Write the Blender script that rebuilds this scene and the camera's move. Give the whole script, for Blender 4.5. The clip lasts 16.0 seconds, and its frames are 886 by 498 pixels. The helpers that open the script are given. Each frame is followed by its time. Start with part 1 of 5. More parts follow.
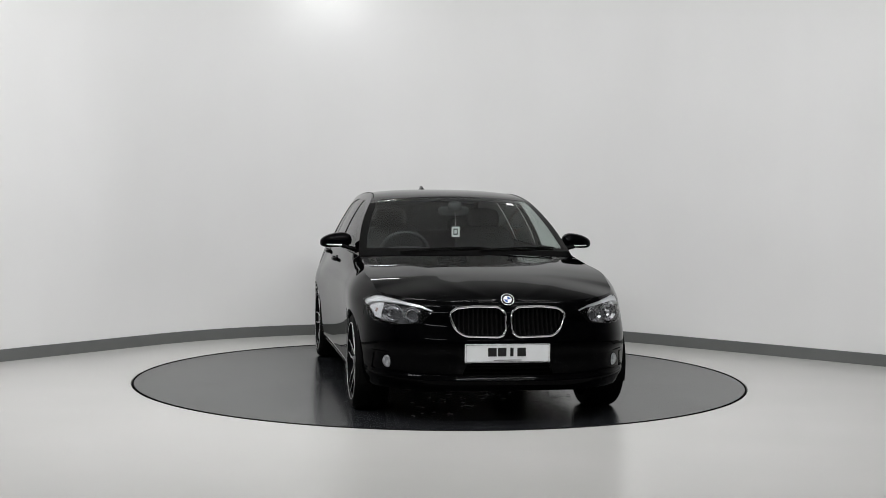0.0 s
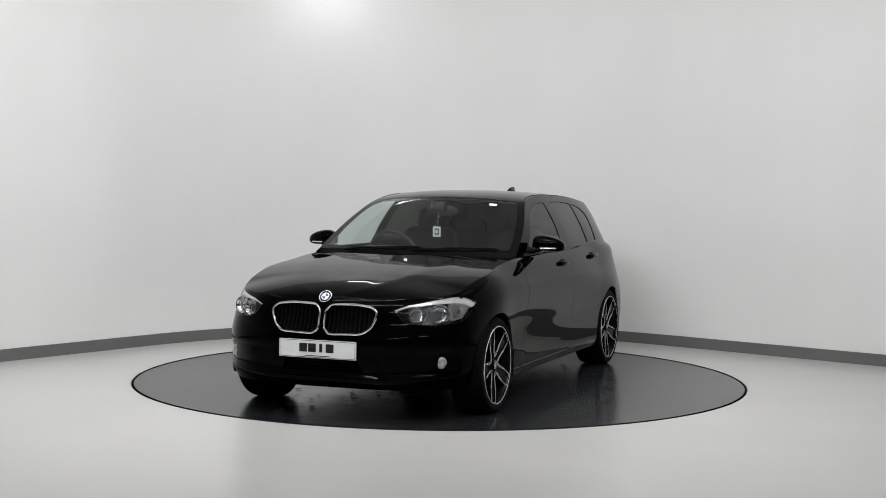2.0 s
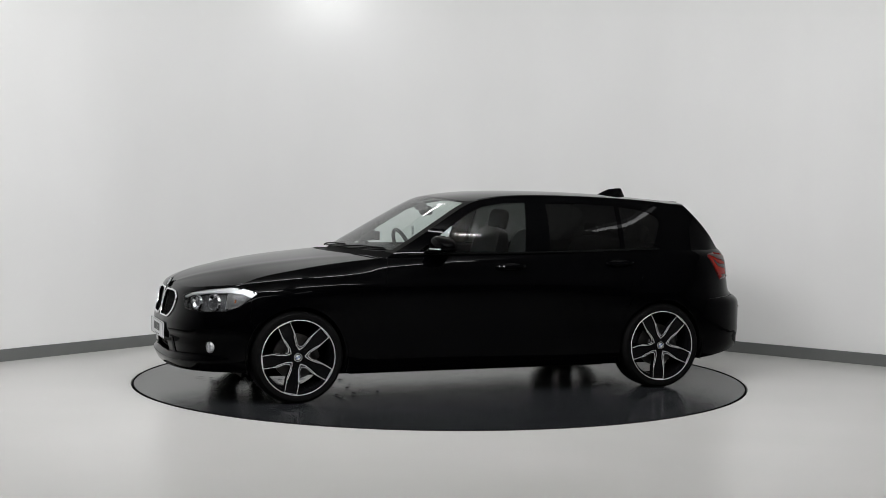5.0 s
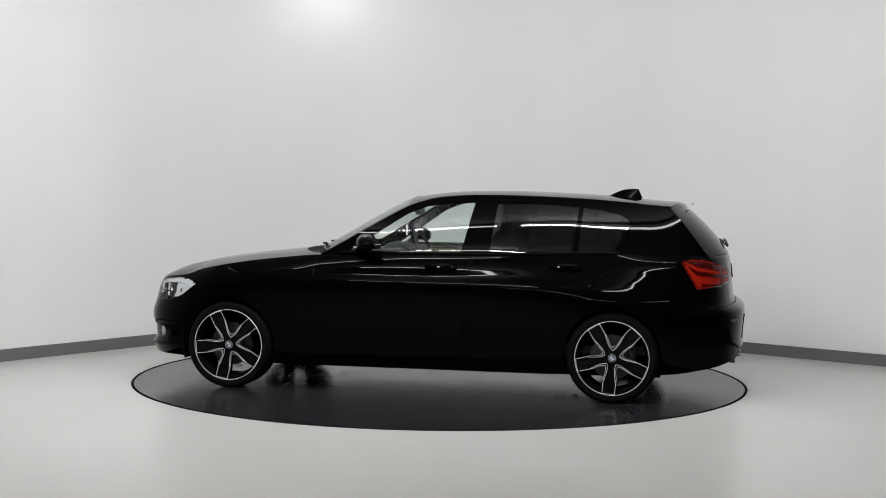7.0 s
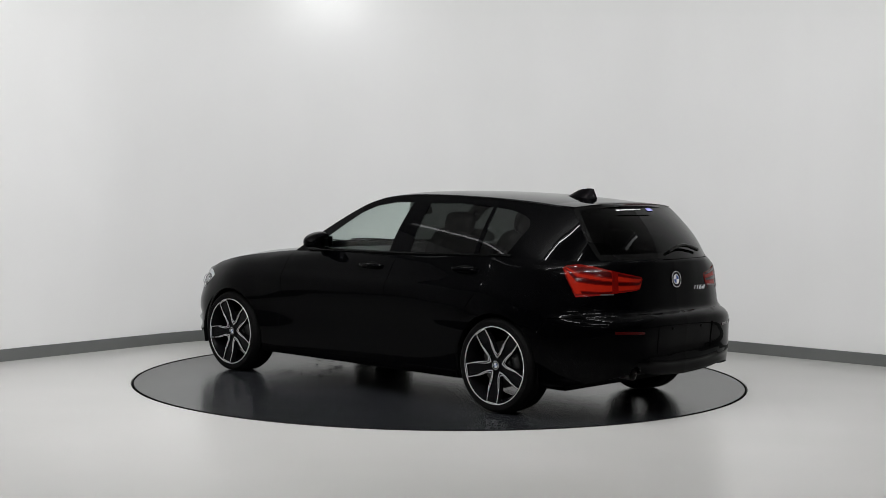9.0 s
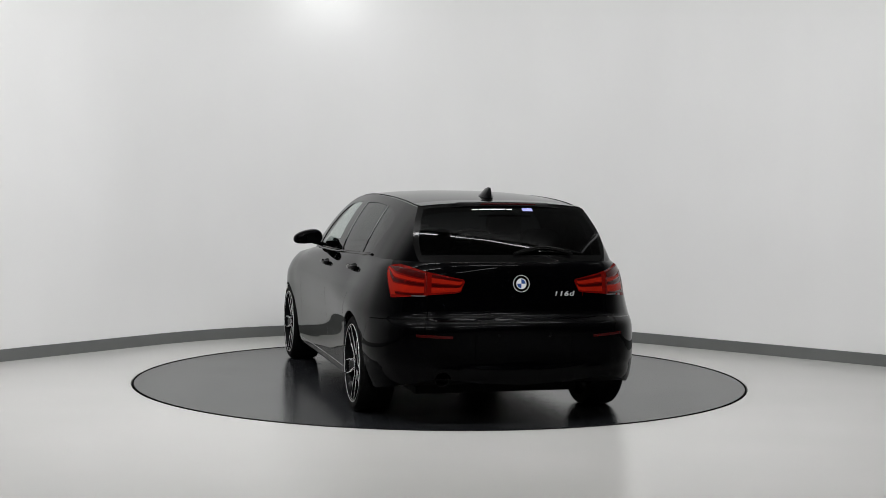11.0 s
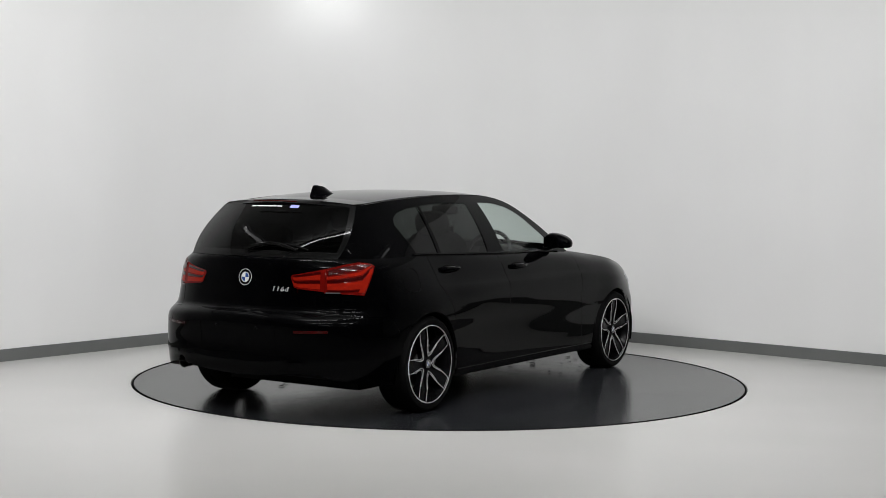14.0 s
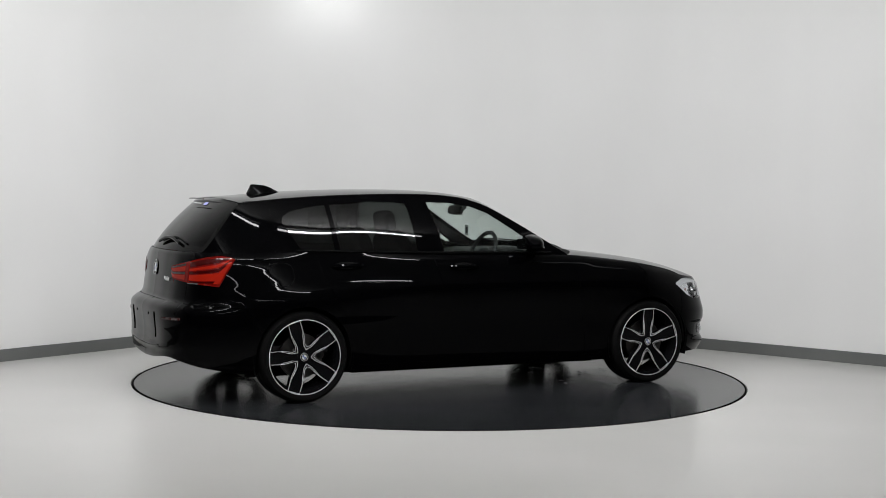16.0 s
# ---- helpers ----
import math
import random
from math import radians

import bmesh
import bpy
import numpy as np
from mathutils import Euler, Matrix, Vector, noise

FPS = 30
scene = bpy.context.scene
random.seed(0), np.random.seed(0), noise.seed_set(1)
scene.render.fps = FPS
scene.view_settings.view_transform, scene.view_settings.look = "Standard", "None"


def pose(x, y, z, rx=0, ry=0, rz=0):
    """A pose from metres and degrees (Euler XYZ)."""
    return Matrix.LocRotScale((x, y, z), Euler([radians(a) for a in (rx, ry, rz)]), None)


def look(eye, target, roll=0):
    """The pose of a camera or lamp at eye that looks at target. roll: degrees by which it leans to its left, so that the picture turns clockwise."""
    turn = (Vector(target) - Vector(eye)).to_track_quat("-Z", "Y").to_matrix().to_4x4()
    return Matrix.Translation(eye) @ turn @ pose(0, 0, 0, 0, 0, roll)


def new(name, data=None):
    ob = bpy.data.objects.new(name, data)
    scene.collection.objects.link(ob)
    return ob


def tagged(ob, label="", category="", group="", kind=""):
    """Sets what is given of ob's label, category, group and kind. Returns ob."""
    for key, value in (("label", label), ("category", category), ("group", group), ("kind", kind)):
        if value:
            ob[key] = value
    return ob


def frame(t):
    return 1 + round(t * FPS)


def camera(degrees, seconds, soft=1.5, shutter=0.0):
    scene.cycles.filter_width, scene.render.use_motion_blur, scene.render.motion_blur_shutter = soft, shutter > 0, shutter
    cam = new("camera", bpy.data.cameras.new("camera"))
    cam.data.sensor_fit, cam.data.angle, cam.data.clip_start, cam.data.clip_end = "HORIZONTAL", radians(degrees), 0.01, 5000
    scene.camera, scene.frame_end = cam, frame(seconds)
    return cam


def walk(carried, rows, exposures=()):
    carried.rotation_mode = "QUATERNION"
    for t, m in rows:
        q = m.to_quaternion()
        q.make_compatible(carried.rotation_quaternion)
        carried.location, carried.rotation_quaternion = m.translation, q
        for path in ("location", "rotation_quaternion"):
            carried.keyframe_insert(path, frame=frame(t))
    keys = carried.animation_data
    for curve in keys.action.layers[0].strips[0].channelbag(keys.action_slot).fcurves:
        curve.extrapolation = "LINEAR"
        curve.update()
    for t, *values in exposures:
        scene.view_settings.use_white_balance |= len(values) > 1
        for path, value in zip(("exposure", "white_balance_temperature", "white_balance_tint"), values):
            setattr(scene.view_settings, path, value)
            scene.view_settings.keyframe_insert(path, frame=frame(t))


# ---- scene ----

# ------------------------------------------------------------------ camera
cam = camera(35.547, 16.0, soft=0.8)
EYE = (0.0, -10.341, 1.455)
AIM = (0.0149, -0.3523, 0.9825)
walk(cam, [(0.0, look(EYE, AIM, 0.663)), (16.0, look(EYE, AIM, 0.663))],
     exposures=[(0.0, 0.0), (16.0, 0.0)])

TURN_0, TURN_RATE = -80.30, -15.8967      # heading of the car in degrees, and degrees a second
CAR_OFF = (-0.0156, 0.0655)                # the car stands a little off the turntable's axis

# ------------------------------------------------------------------ light
world = bpy.data.worlds.new("world")
scene.world = world
world.use_nodes = True
world.node_tree.nodes["Background"].inputs[0].default_value = (0.5, 0.55, 0.6, 1)
world.node_tree.nodes["Background"].inputs[1].default_value = 0.02


def area_lamp(name, eye, target, sx, sy, watts, colour=(0.985, 0.99, 1.0)):
    data = bpy.data.lights.new(name, "AREA")
    data.shape, data.size, data.size_y, data.energy, data.color = "RECTANGLE", sx, sy, watts, colour
    ob = new(name, data)
    ob.matrix_world = look(eye, target)
    return ob


CEILING_Z = 3.62
LAMPS = [
    # x, y, size x, size y, watts, how far the light leans towards the curved wall
    (-0.97, 2.50, 0.50, 0.10, 3.0, 0.0),
    (-1.4, -2.4, 2.2, 0.06, 66, 2.25),
    (1.1, -2.4, 2.2, 0.06, 53, 2.25),
    (-1.6, -4.6, 2.2, 0.06, 55, 1.85),
    (1.3, -4.6, 2.2, 0.06, 42, 1.85),
    (-3.3, -0.9, 0.10, 1.4, 2.2, 0.0),
    (3.5, -0.9, 0.10, 1.4, 1.8, 0.0),
    (-1.2, -8.0, 2.2, 0.10, 26, 0.3),
    (2.4, -8.0, 2.2, 0.10, 20, 0.3),
]
for lx, ly, sx, sy, watts, lean in LAMPS:
    area_lamp("strip_lamp", (lx, ly, CEILING_Z - 0.085 - 0.05 * (lean > 0)), (lx, ly + 0.001 + 3.5 * lean, 0), sx, sy, watts)

# ------------------------------------------------------------------ materials


def mat(name, colour, rough=0.5, metal=0.0, spec=0.5, coat=0.0, coat_rough=0.03, noise_scale=0.0, noise_amount=0.0,
        rough_amount=0.0, bump=0.0, bump_scale=200.0, trans=0.0, ior=1.45, alpha=1.0, emit=None, emit_strength=0.0):
    m = bpy.data.materials.new(name)
    m.use_nodes = True
    nt = m.node_tree
    b = nt.nodes["Principled BSDF"]
    b.inputs["Base Color"].default_value = (*colour, 1)
    b.inputs["Roughness"].default_value = rough
    b.inputs["Metallic"].default_value = metal
    b.inputs["Specular IOR Level"].default_value = spec
    b.inputs["Coat Weight"].default_value = coat
    b.inputs["Coat Roughness"].default_value = coat_rough
    b.inputs["Transmission Weight"].default_value = trans
    b.inputs["IOR"].default_value = ior
    b.inputs["Alpha"].default_value = alpha
    if emit:
        b.inputs["Emission Color"].default_value = (*emit, 1)
        b.inputs["Emission Strength"].default_value = emit_strength
    co = None
    if noise_scale or bump:
        co = nt.nodes.new("ShaderNodeTexCoord")
    if noise_scale:
        big = nt.nodes.new("ShaderNodeTexNoise")
        big.inputs["Scale"].default_value = noise_scale
        big.inputs["Detail"].default_value = 8 if noise_scale > 1 else 2
        nt.links.new(co.outputs["Object"], big.inputs["Vector"])
        if noise_amount:
            ramp = nt.nodes.new("ShaderNodeMapRange")
            ramp.inputs["From Min"].default_value, ramp.inputs["From Max"].default_value = 0.25, 0.75
            ramp.inputs["To Min"].default_value, ramp.inputs["To Max"].default_value = 1 - noise_amount, 1 + noise_amount
            nt.links.new(big.outputs["Fac"], ramp.inputs["Value"])
            mul = nt.nodes.new("ShaderNodeVectorMath")
            mul.operation = "SCALE"
            mul.inputs[0].default_value = colour
            nt.links.new(ramp.outputs["Result"], mul.inputs["Scale"])
            nt.links.new(mul.outputs["Vector"], b.inputs["Base Color"])
        if rough_amount:
            r2 = nt.nodes.new("ShaderNodeMapRange")
            r2.inputs["From Min"].default_value, r2.inputs["From Max"].default_value = 0.3, 0.7
            r2.inputs["To Min"].default_value, r2.inputs["To Max"].default_value = max(0.01, rough - rough_amount), rough + rough_amount
            nt.links.new(big.outputs["Fac"], r2.inputs["Value"])
            nt.links.new(r2.outputs["Result"], b.inputs["Roughness"])
    if bump:
        fine = nt.nodes.new("ShaderNodeTexNoise")
        fine.inputs["Scale"].default_value = bump_scale
        fine.inputs["Detail"].default_value = 4
        nt.links.new(co.outputs["Object"], fine.inputs["Vector"])
        bp = nt.nodes.new("ShaderNodeBump")
        bp.inputs["Strength"].default_value = bump
        bp.inputs["Distance"].default_value = 0.002
        nt.links.new(fine.outputs["Fac"], bp.inputs["Height"])
        nt.links.new(bp.outputs["Normal"], b.inputs["Normal"])
    return m


def glass(name, tint, gloss_rough=0.0, facing=0.022):
    """Thin pane: tinted see-through with a mirror gloss by Fresnel."""
    m = bpy.data.materials.new(name)
    m.use_nodes = True
    nt = m.node_tree
    nt.nodes.remove(nt.nodes["Principled BSDF"])
    out = nt.nodes["Material Output"]
    t = nt.nodes.new("ShaderNodeBsdfTransparent")
    t.inputs["Color"].default_value = (*tint, 1)
    g = nt.nodes.new("ShaderNodeBsdfGlossy")
    g.inputs["Roughness"].default_value = gloss_rough
    lw = nt.nodes.new("ShaderNodeLayerWeight")
    lw.inputs["Blend"].default_value = 0.5
    p5 = nt.nodes.new("ShaderNodeMath")
    p5.operation, p5.inputs[1].default_value = "POWER", 5.0
    fr = nt.nodes.new("ShaderNodeMapRange")
    fr.inputs["To Min"].default_value, fr.inputs["To Max"].default_value = facing, 0.9
    nt.links.new(lw.outputs["Facing"], p5.inputs[0])
    nt.links.new(p5.outputs[0], fr.inputs["Value"])
    mix = nt.nodes.new("ShaderNodeMixShader")
    nt.links.new(fr.outputs["Result"], mix.inputs["Fac"])
    nt.links.new(t.outputs["BSDF"], mix.inputs[1])
    nt.links.new(g.outputs["BSDF"], mix.inputs[2])
    nt.links.new(mix.outputs["Shader"], out.inputs["Surface"])
    return m


def gloss_paint(name, colour, facing, power):
    """Deep gloss: near-black body under a clear coat whose mirror gloss rises towards grazing."""
    m = bpy.data.materials.new(name)
    m.use_nodes = True
    nt = m.node_tree
    nt.nodes.remove(nt.nodes["Principled BSDF"])
    d = nt.nodes.new("ShaderNodeBsdfDiffuse")
    d.inputs["Color"].default_value = (*colour, 1)
    g = nt.nodes.new("ShaderNodeBsdfGlossy")
    g.inputs["Roughness"].default_value = 0.025
    co = nt.nodes.new("ShaderNodeTexCoord")
    dust = nt.nodes.new("ShaderNodeTexNoise")
    dust.inputs["Scale"].default_value, dust.inputs["Detail"].default_value = 6.0, 6
    rr = nt.nodes.new("ShaderNodeMapRange")
    rr.inputs["To Min"].default_value, rr.inputs["To Max"].default_value = 0.012, 0.045
    nt.links.new(co.outputs["Object"], dust.inputs["Vector"])
    nt.links.new(dust.outputs["Fac"], rr.inputs["Value"])
    nt.links.new(rr.outputs["Result"], g.inputs["Roughness"])
    lw = nt.nodes.new("ShaderNodeLayerWeight")
    lw.inputs["Blend"].default_value = 0.5
    pw = nt.nodes.new("ShaderNodeMath")
    pw.operation, pw.inputs[1].default_value = "POWER", power
    fr = nt.nodes.new("ShaderNodeMapRange")
    fr.inputs["To Min"].default_value, fr.inputs["To Max"].default_value = facing, 1.0
    mix = nt.nodes.new("ShaderNodeMixShader")
    nt.links.new(lw.outputs["Facing"], pw.inputs[0])
    nt.links.new(pw.outputs[0], fr.inputs["Value"])
    nt.links.new(fr.outputs["Result"], mix.inputs["Fac"])
    nt.links.new(d.outputs["BSDF"], mix.inputs[1])
    nt.links.new(g.outputs["BSDF"], mix.inputs[2])
    nt.links.new(mix.outputs["Shader"], nt.nodes["Material Output"].inputs["Surface"])
    return m




def worn(name, colour, rough, patch_scale, patch_amount, streak_scale, streak_amount, rough_amount, stretch, tint, bump=0.0):
    """Painted surface with broad clouds, finer smears drawn out along one axis, and uneven sheen."""
    m = mat(name, colour, rough, bump=bump, bump_scale=140)
    nt = m.node_tree
    b = nt.nodes["Principled BSDF"]
    co = nt.nodes.new("ShaderNodeTexCoord")
    mp = nt.nodes.new("ShaderNodeMapping")
    mp.inputs["Scale"].default_value = stretch
    nt.links.new(co.outputs["Object"], mp.inputs["Vector"])
    cloud, smear = nt.nodes.new("ShaderNodeTexNoise"), nt.nodes.new("ShaderNodeTexNoise")
    cloud.inputs["Scale"].default_value, cloud.inputs["Detail"].default_value = patch_scale, 1.5
    smear.inputs["Scale"].default_value, smear.inputs["Detail"].default_value = streak_scale, 1.5
    nt.links.new(co.outputs["Object"], cloud.inputs["Vector"])
    nt.links.new(mp.outputs["Vector"], smear.inputs["Vector"])
    values = []
    for node, amount in ((cloud, patch_amount), (smear, streak_amount)):
        r = nt.nodes.new("ShaderNodeMapRange")
        r.inputs["From Min"].default_value, r.inputs["From Max"].default_value = 0.3, 0.7
        r.inputs["To Min"].default_value, r.inputs["To Max"].default_value = 1 - amount, 1 + amount
        nt.links.new(node.outputs["Fac"], r.inputs["Value"])
        values.append(r)
    mul = nt.nodes.new("ShaderNodeMath")
    mul.operation = "MULTIPLY"
    nt.links.new(values[0].outputs["Result"], mul.inputs[0])
    nt.links.new(values[1].outputs["Result"], mul.inputs[1])
    mix = nt.nodes.new("ShaderNodeMix")
    mix.data_type = "RGBA"
    mix.inputs["A"].default_value, mix.inputs["B"].default_value = (*colour, 1), (*tint, 1)
    nt.links.new(cloud.outputs["Fac"], mix.inputs["Factor"])
    sc = nt.nodes.new("ShaderNodeVectorMath")
    sc.operation = "SCALE"
    nt.links.new(mix.outputs["Result"], sc.inputs[0])
    nt.links.new(mul.outputs["Value"], sc.inputs["Scale"])
    nt.links.new(sc.outputs["Vector"], b.inputs["Base Color"])
    rr = nt.nodes.new("ShaderNodeMapRange")
    rr.inputs["From Min"].default_value, rr.inputs["From Max"].default_value = 0.3, 0.7
    rr.inputs["To Min"].default_value, rr.inputs["To Max"].default_value = rough - rough_amount, rough + rough_amount
    nt.links.new(smear.outputs["Fac"], rr.inputs["Value"])
    nt.links.new(rr.outputs["Result"], b.inputs["Roughness"])
    return m


M_WALL = worn("white_wall_paint", (0.775, 0.775, 0.765), 0.6, 0.9, 0.012, 2.2, 0.010, 0.03, (1.0, 1.0, 0.25), (0.79, 0.79, 0.785), 0.04)
M_SKIRT = mat("grey_skirting", (0.13, 0.135, 0.13), 0.5, noise_scale=2.0, noise_amount=0.08, bump=0.05)
M_FLOOR = worn("pale_epoxy_floor", (0.60, 0.60, 0.572), 0.27, 0.7, 0.020, 1.6, 0.006, 0.002, (0.6, 1.2, 1.0), (0.62, 0.612, 0.600))
M_DISC = mat("grey_turntable_coating", (0.0185, 0.0195, 0.022), 0.20, spec=0.5, noise_scale=2.2, noise_amount=0.10, rough_amount=0.015, bump=0.03, bump_scale=120)
# near-black colour holds the shadow of the gap round the deck
M_RIM_EDGE = mat("black_edge_gap_shade", (0.004, 0.004, 0.004), 0.7, ior=1.06)
M_DARK_WALL = mat("dark_hall_paint", (0.02, 0.02, 0.021), 0.8, noise_scale=1.0, noise_amount=0.2)
M_CEILING = mat("pale_ceiling_paint", (0.8, 0.8, 0.79), 0.8, noise_scale=1.0, noise_amount=0.05)
M_LAMP_BODY = mat("white_lamp_housing", (0.7, 0.7, 0.7), 0.4)
M_PAINT = gloss_paint("gloss_black_car_paint", (0.0006, 0.0006, 0.0008), 0.0050, 5.4)
M_BLACK = mat("matt_black_plastic", (0.003, 0.003, 0.003), 0.55, ior=1.12, bump=0.15, bump_scale=400)
M_GLOSSBLACK = mat("piano_black_trim", (0.003, 0.003, 0.003), 0.08, ior=1.18)
M_TYRE = mat("tyre_rubber", (0.0035, 0.0035, 0.0035), 0.7, ior=1.15, noise_scale=8, noise_amount=0.2, bump=0.2, bump_scale=150)
M_CHROME = mat("chrome", (0.8, 0.8, 0.82), 0.07, 1.0)
M_ALLOY = mat("machined_alloy", (0.92, 0.92, 0.93), 0.30, 0.15, noise_scale=30, rough_amount=0.05)
M_RIMBLACK = mat("gloss_black_alloy", (0.004, 0.004, 0.0045), 0.2, ior=1.18)
M_DISCBRAKE = mat("brake_steel", (0.06, 0.058, 0.056), 0.42, 1.0, noise_scale=30, noise_amount=0.2)
M_CALIPER = mat("grey_caliper", (0.05, 0.05, 0.05), 0.45, 0.4, noise_scale=20, noise_amount=0.2)
M_GLASS = glass("clear_car_glass", (0.80, 0.86, 0.835), 0.0, 0.035)
M_SCREEN = glass("windscreen_glass", (0.80, 0.86, 0.835), 0.0, 0.08)
M_TINT = glass("dark_privacy_glass", (0.048, 0.052, 0.050), 0.0, 0.026)
M_TINT_REAR = glass("dark_rear_glass", (0.006, 0.0065, 0.007), 0.0, 0.004)
M_LENS = glass("headlamp_lens", (0.93, 0.94, 0.95))
M_REFLECTOR = mat("headlamp_reflector", (0.75, 0.75, 0.77), 0.14, 1.0, noise_scale=40, rough_amount=0.06)
M_FOG = mat("fluted_fog_lamp", (0.42, 0.42, 0.43), 0.3, 0.5, noise_scale=45, noise_amount=0.7, bump=0.6, bump_scale=90)
M_STEEL = mat("dull_exhaust_steel", (0.16, 0.155, 0.15), 0.3, 1.0, noise_scale=20, noise_amount=0.3)
M_SILVER = mat("satin_silver_trim", (0.70, 0.71, 0.72), 0.3, 0.45)
M_HOUSING = mat("grey_lamp_housing", (0.15, 0.15, 0.155), 0.22, 0.6, noise_scale=30, noise_amount=0.3)
M_MIRROR = mat("dimmed_mirror", (0.25, 0.26, 0.28), 0.02, 1.0)
M_ORANGE = mat("amber_reflector", (0.22, 0.06, 0.015), 0.25)
M_RED = mat("red_tail_lens", (0.115, 0.003, 0.002), 0.06, ior=1.2)
M_RED_DARK = mat("dark_red_lens", (0.035, 0.001, 0.001), 0.10, ior=1.35)
M_RED_BRIGHT = mat("red_light_guide", (0.25, 0.010, 0.004), 0.08, ior=1.2)
M_PLATE = mat("white_plate", (0.72, 0.73, 0.74), 0.35, noise_scale=20, noise_amount=0.03)
M_INK = mat("black_ink", (0.01, 0.01, 0.01), 0.4)
M_WHITE = mat("white_plastic", (0.75, 0.75, 0.75), 0.4)
M_BLUE = mat("badge_blue", (0.035, 0.08, 0.26), 0.2)
M_SEAT = mat("dark_seat_cloth", (0.018, 0.018, 0.019), 0.9, noise_scale=30, noise_amount=0.3, bump=0.3, bump_scale=500)
M_CABIN = mat("dark_grey_cabin_plastic", (0.022, 0.022, 0.024), 0.6, bump=0.1, bump_scale=500)
M_LINING = mat("pale_grey_headlining", (0.30, 0.30, 0.29), 0.9)
M_STICKER_BLUE = mat("lilac_sticker", (0.35, 0.36, 0.75), 0.5)
# pale base colour stands in for bright reflections on the drops
M_WATER = mat("water_with_painted_glint", (0.15, 0.15, 0.155), 0.05, spec=0.5, noise_scale=9, noise_amount=0.2)

# ------------------------------------------------------------------ mesh helpers


def from_bm(name, bm, material, parent=None, label="", smooth=True):
    if smooth:
        bm.normal_update()
        for e in bm.edges:
            e.smooth = len(e.link_faces) != 2 or e.calc_face_angle(0.0) < 0.6
    me = bpy.data.meshes.new(name)
    bm.to_mesh(me)
    bm.free()
    for p in me.polygons:
        p.use_smooth = smooth
    me.materials.append(material)
    ob = new(name, me)
    if parent is not None:
        ob.parent = parent
    if label:
        tagged(ob, label)
    return ob


def part(name, bm, material, parent, label="", smooth=True):
    return from_bm(name, bm, material, parent, label, smooth)


def box_bm(cx, cy, cz, sx, sy, sz, bevel=0.0, rot=None):
    bm = bmesh.new()
    bmesh.ops.create_cube(bm, size=1.0)
    bmesh.ops.scale(bm, vec=(sx, sy, sz), verts=bm.verts)
    if bevel:
        bmesh.ops.bevel(bm, geom=list(bm.edges), offset=bevel, segments=2, affect="EDGES")
    if rot:
        bmesh.ops.transform(bm, matrix=rot, verts=bm.verts)
    bmesh.ops.translate(bm, vec=(cx, cy, cz), verts=bm.verts)
    return bm


def lathe_bm(profile, steps=64, axis="y"):
    """Turns (radius, along) pairs round the axis."""
    bm = bmesh.new()
    rings = []
    for k in range(steps):
        a = 2 * math.pi * k / steps
        c, s = math.cos(a), math.sin(a)
        rings.append([bm.verts.new((r * c, t, r * s) if axis == "y" else (r * c, r * s, t) if axis == "z" else (t, r * c, r * s)) for r, t in profile])
    for k in range(steps):
        p, q = rings[k], rings[(k + 1) % steps]
        for i in range(len(profile) - 1):
            bm.faces.new((p[i], p[i + 1], q[i + 1], q[i]))
    bmesh.ops.recalc_face_normals(bm, faces=bm.faces)
    return bm


def sweep_bm(points, radius, sides=8, closed=False, flat=1.0):
    """A tube along points; flat squeezes it along its second axis."""
    bm = bmesh.new()
    pts = [Vector(p) for p in points]
    n = len(pts)
    rings = []
    for i, p in enumerate(pts):
        a = pts[(i - 1) % n] if closed or i > 0 else pts[i]
        b = pts[(i + 1) % n] if closed or i < n - 1 else pts[i]
        t = (b - a).normalized()
        u = t.cross(Vector((0, 0, 1)))
        if u.length < 0.05:
            u = t.cross(Vector((1, 0, 0)))
        u.normalize()
        v = u.cross(t)
        rings.append([bm.verts.new(p + u * (math.cos(2 * math.pi * k / sides) * radius) + v * (math.sin(2 * math.pi * k / sides) * radius * flat)) for k in range(sides)])
    for i in range(n if closed else n - 1):
        p, q = rings[i], rings[(i + 1) % n]
        for k in range(sides):
            bm.faces.new((p[k], p[(k + 1) % sides], q[(k + 1) % sides], q[k]))
    if not closed:
        bm.faces.new(rings[0])
        bm.faces.new(rings[-1])
    bmesh.ops.recalc_face_normals(bm, faces=bm.faces)
    return bm


def join_bm(parts):
    out = bmesh.new()
    for b in parts:
        me = bpy.data.meshes.new("tmp")
        b.to_mesh(me)
        b.free()
        out.from_mesh(me)
        bpy.data.meshes.remove(me)
    return out


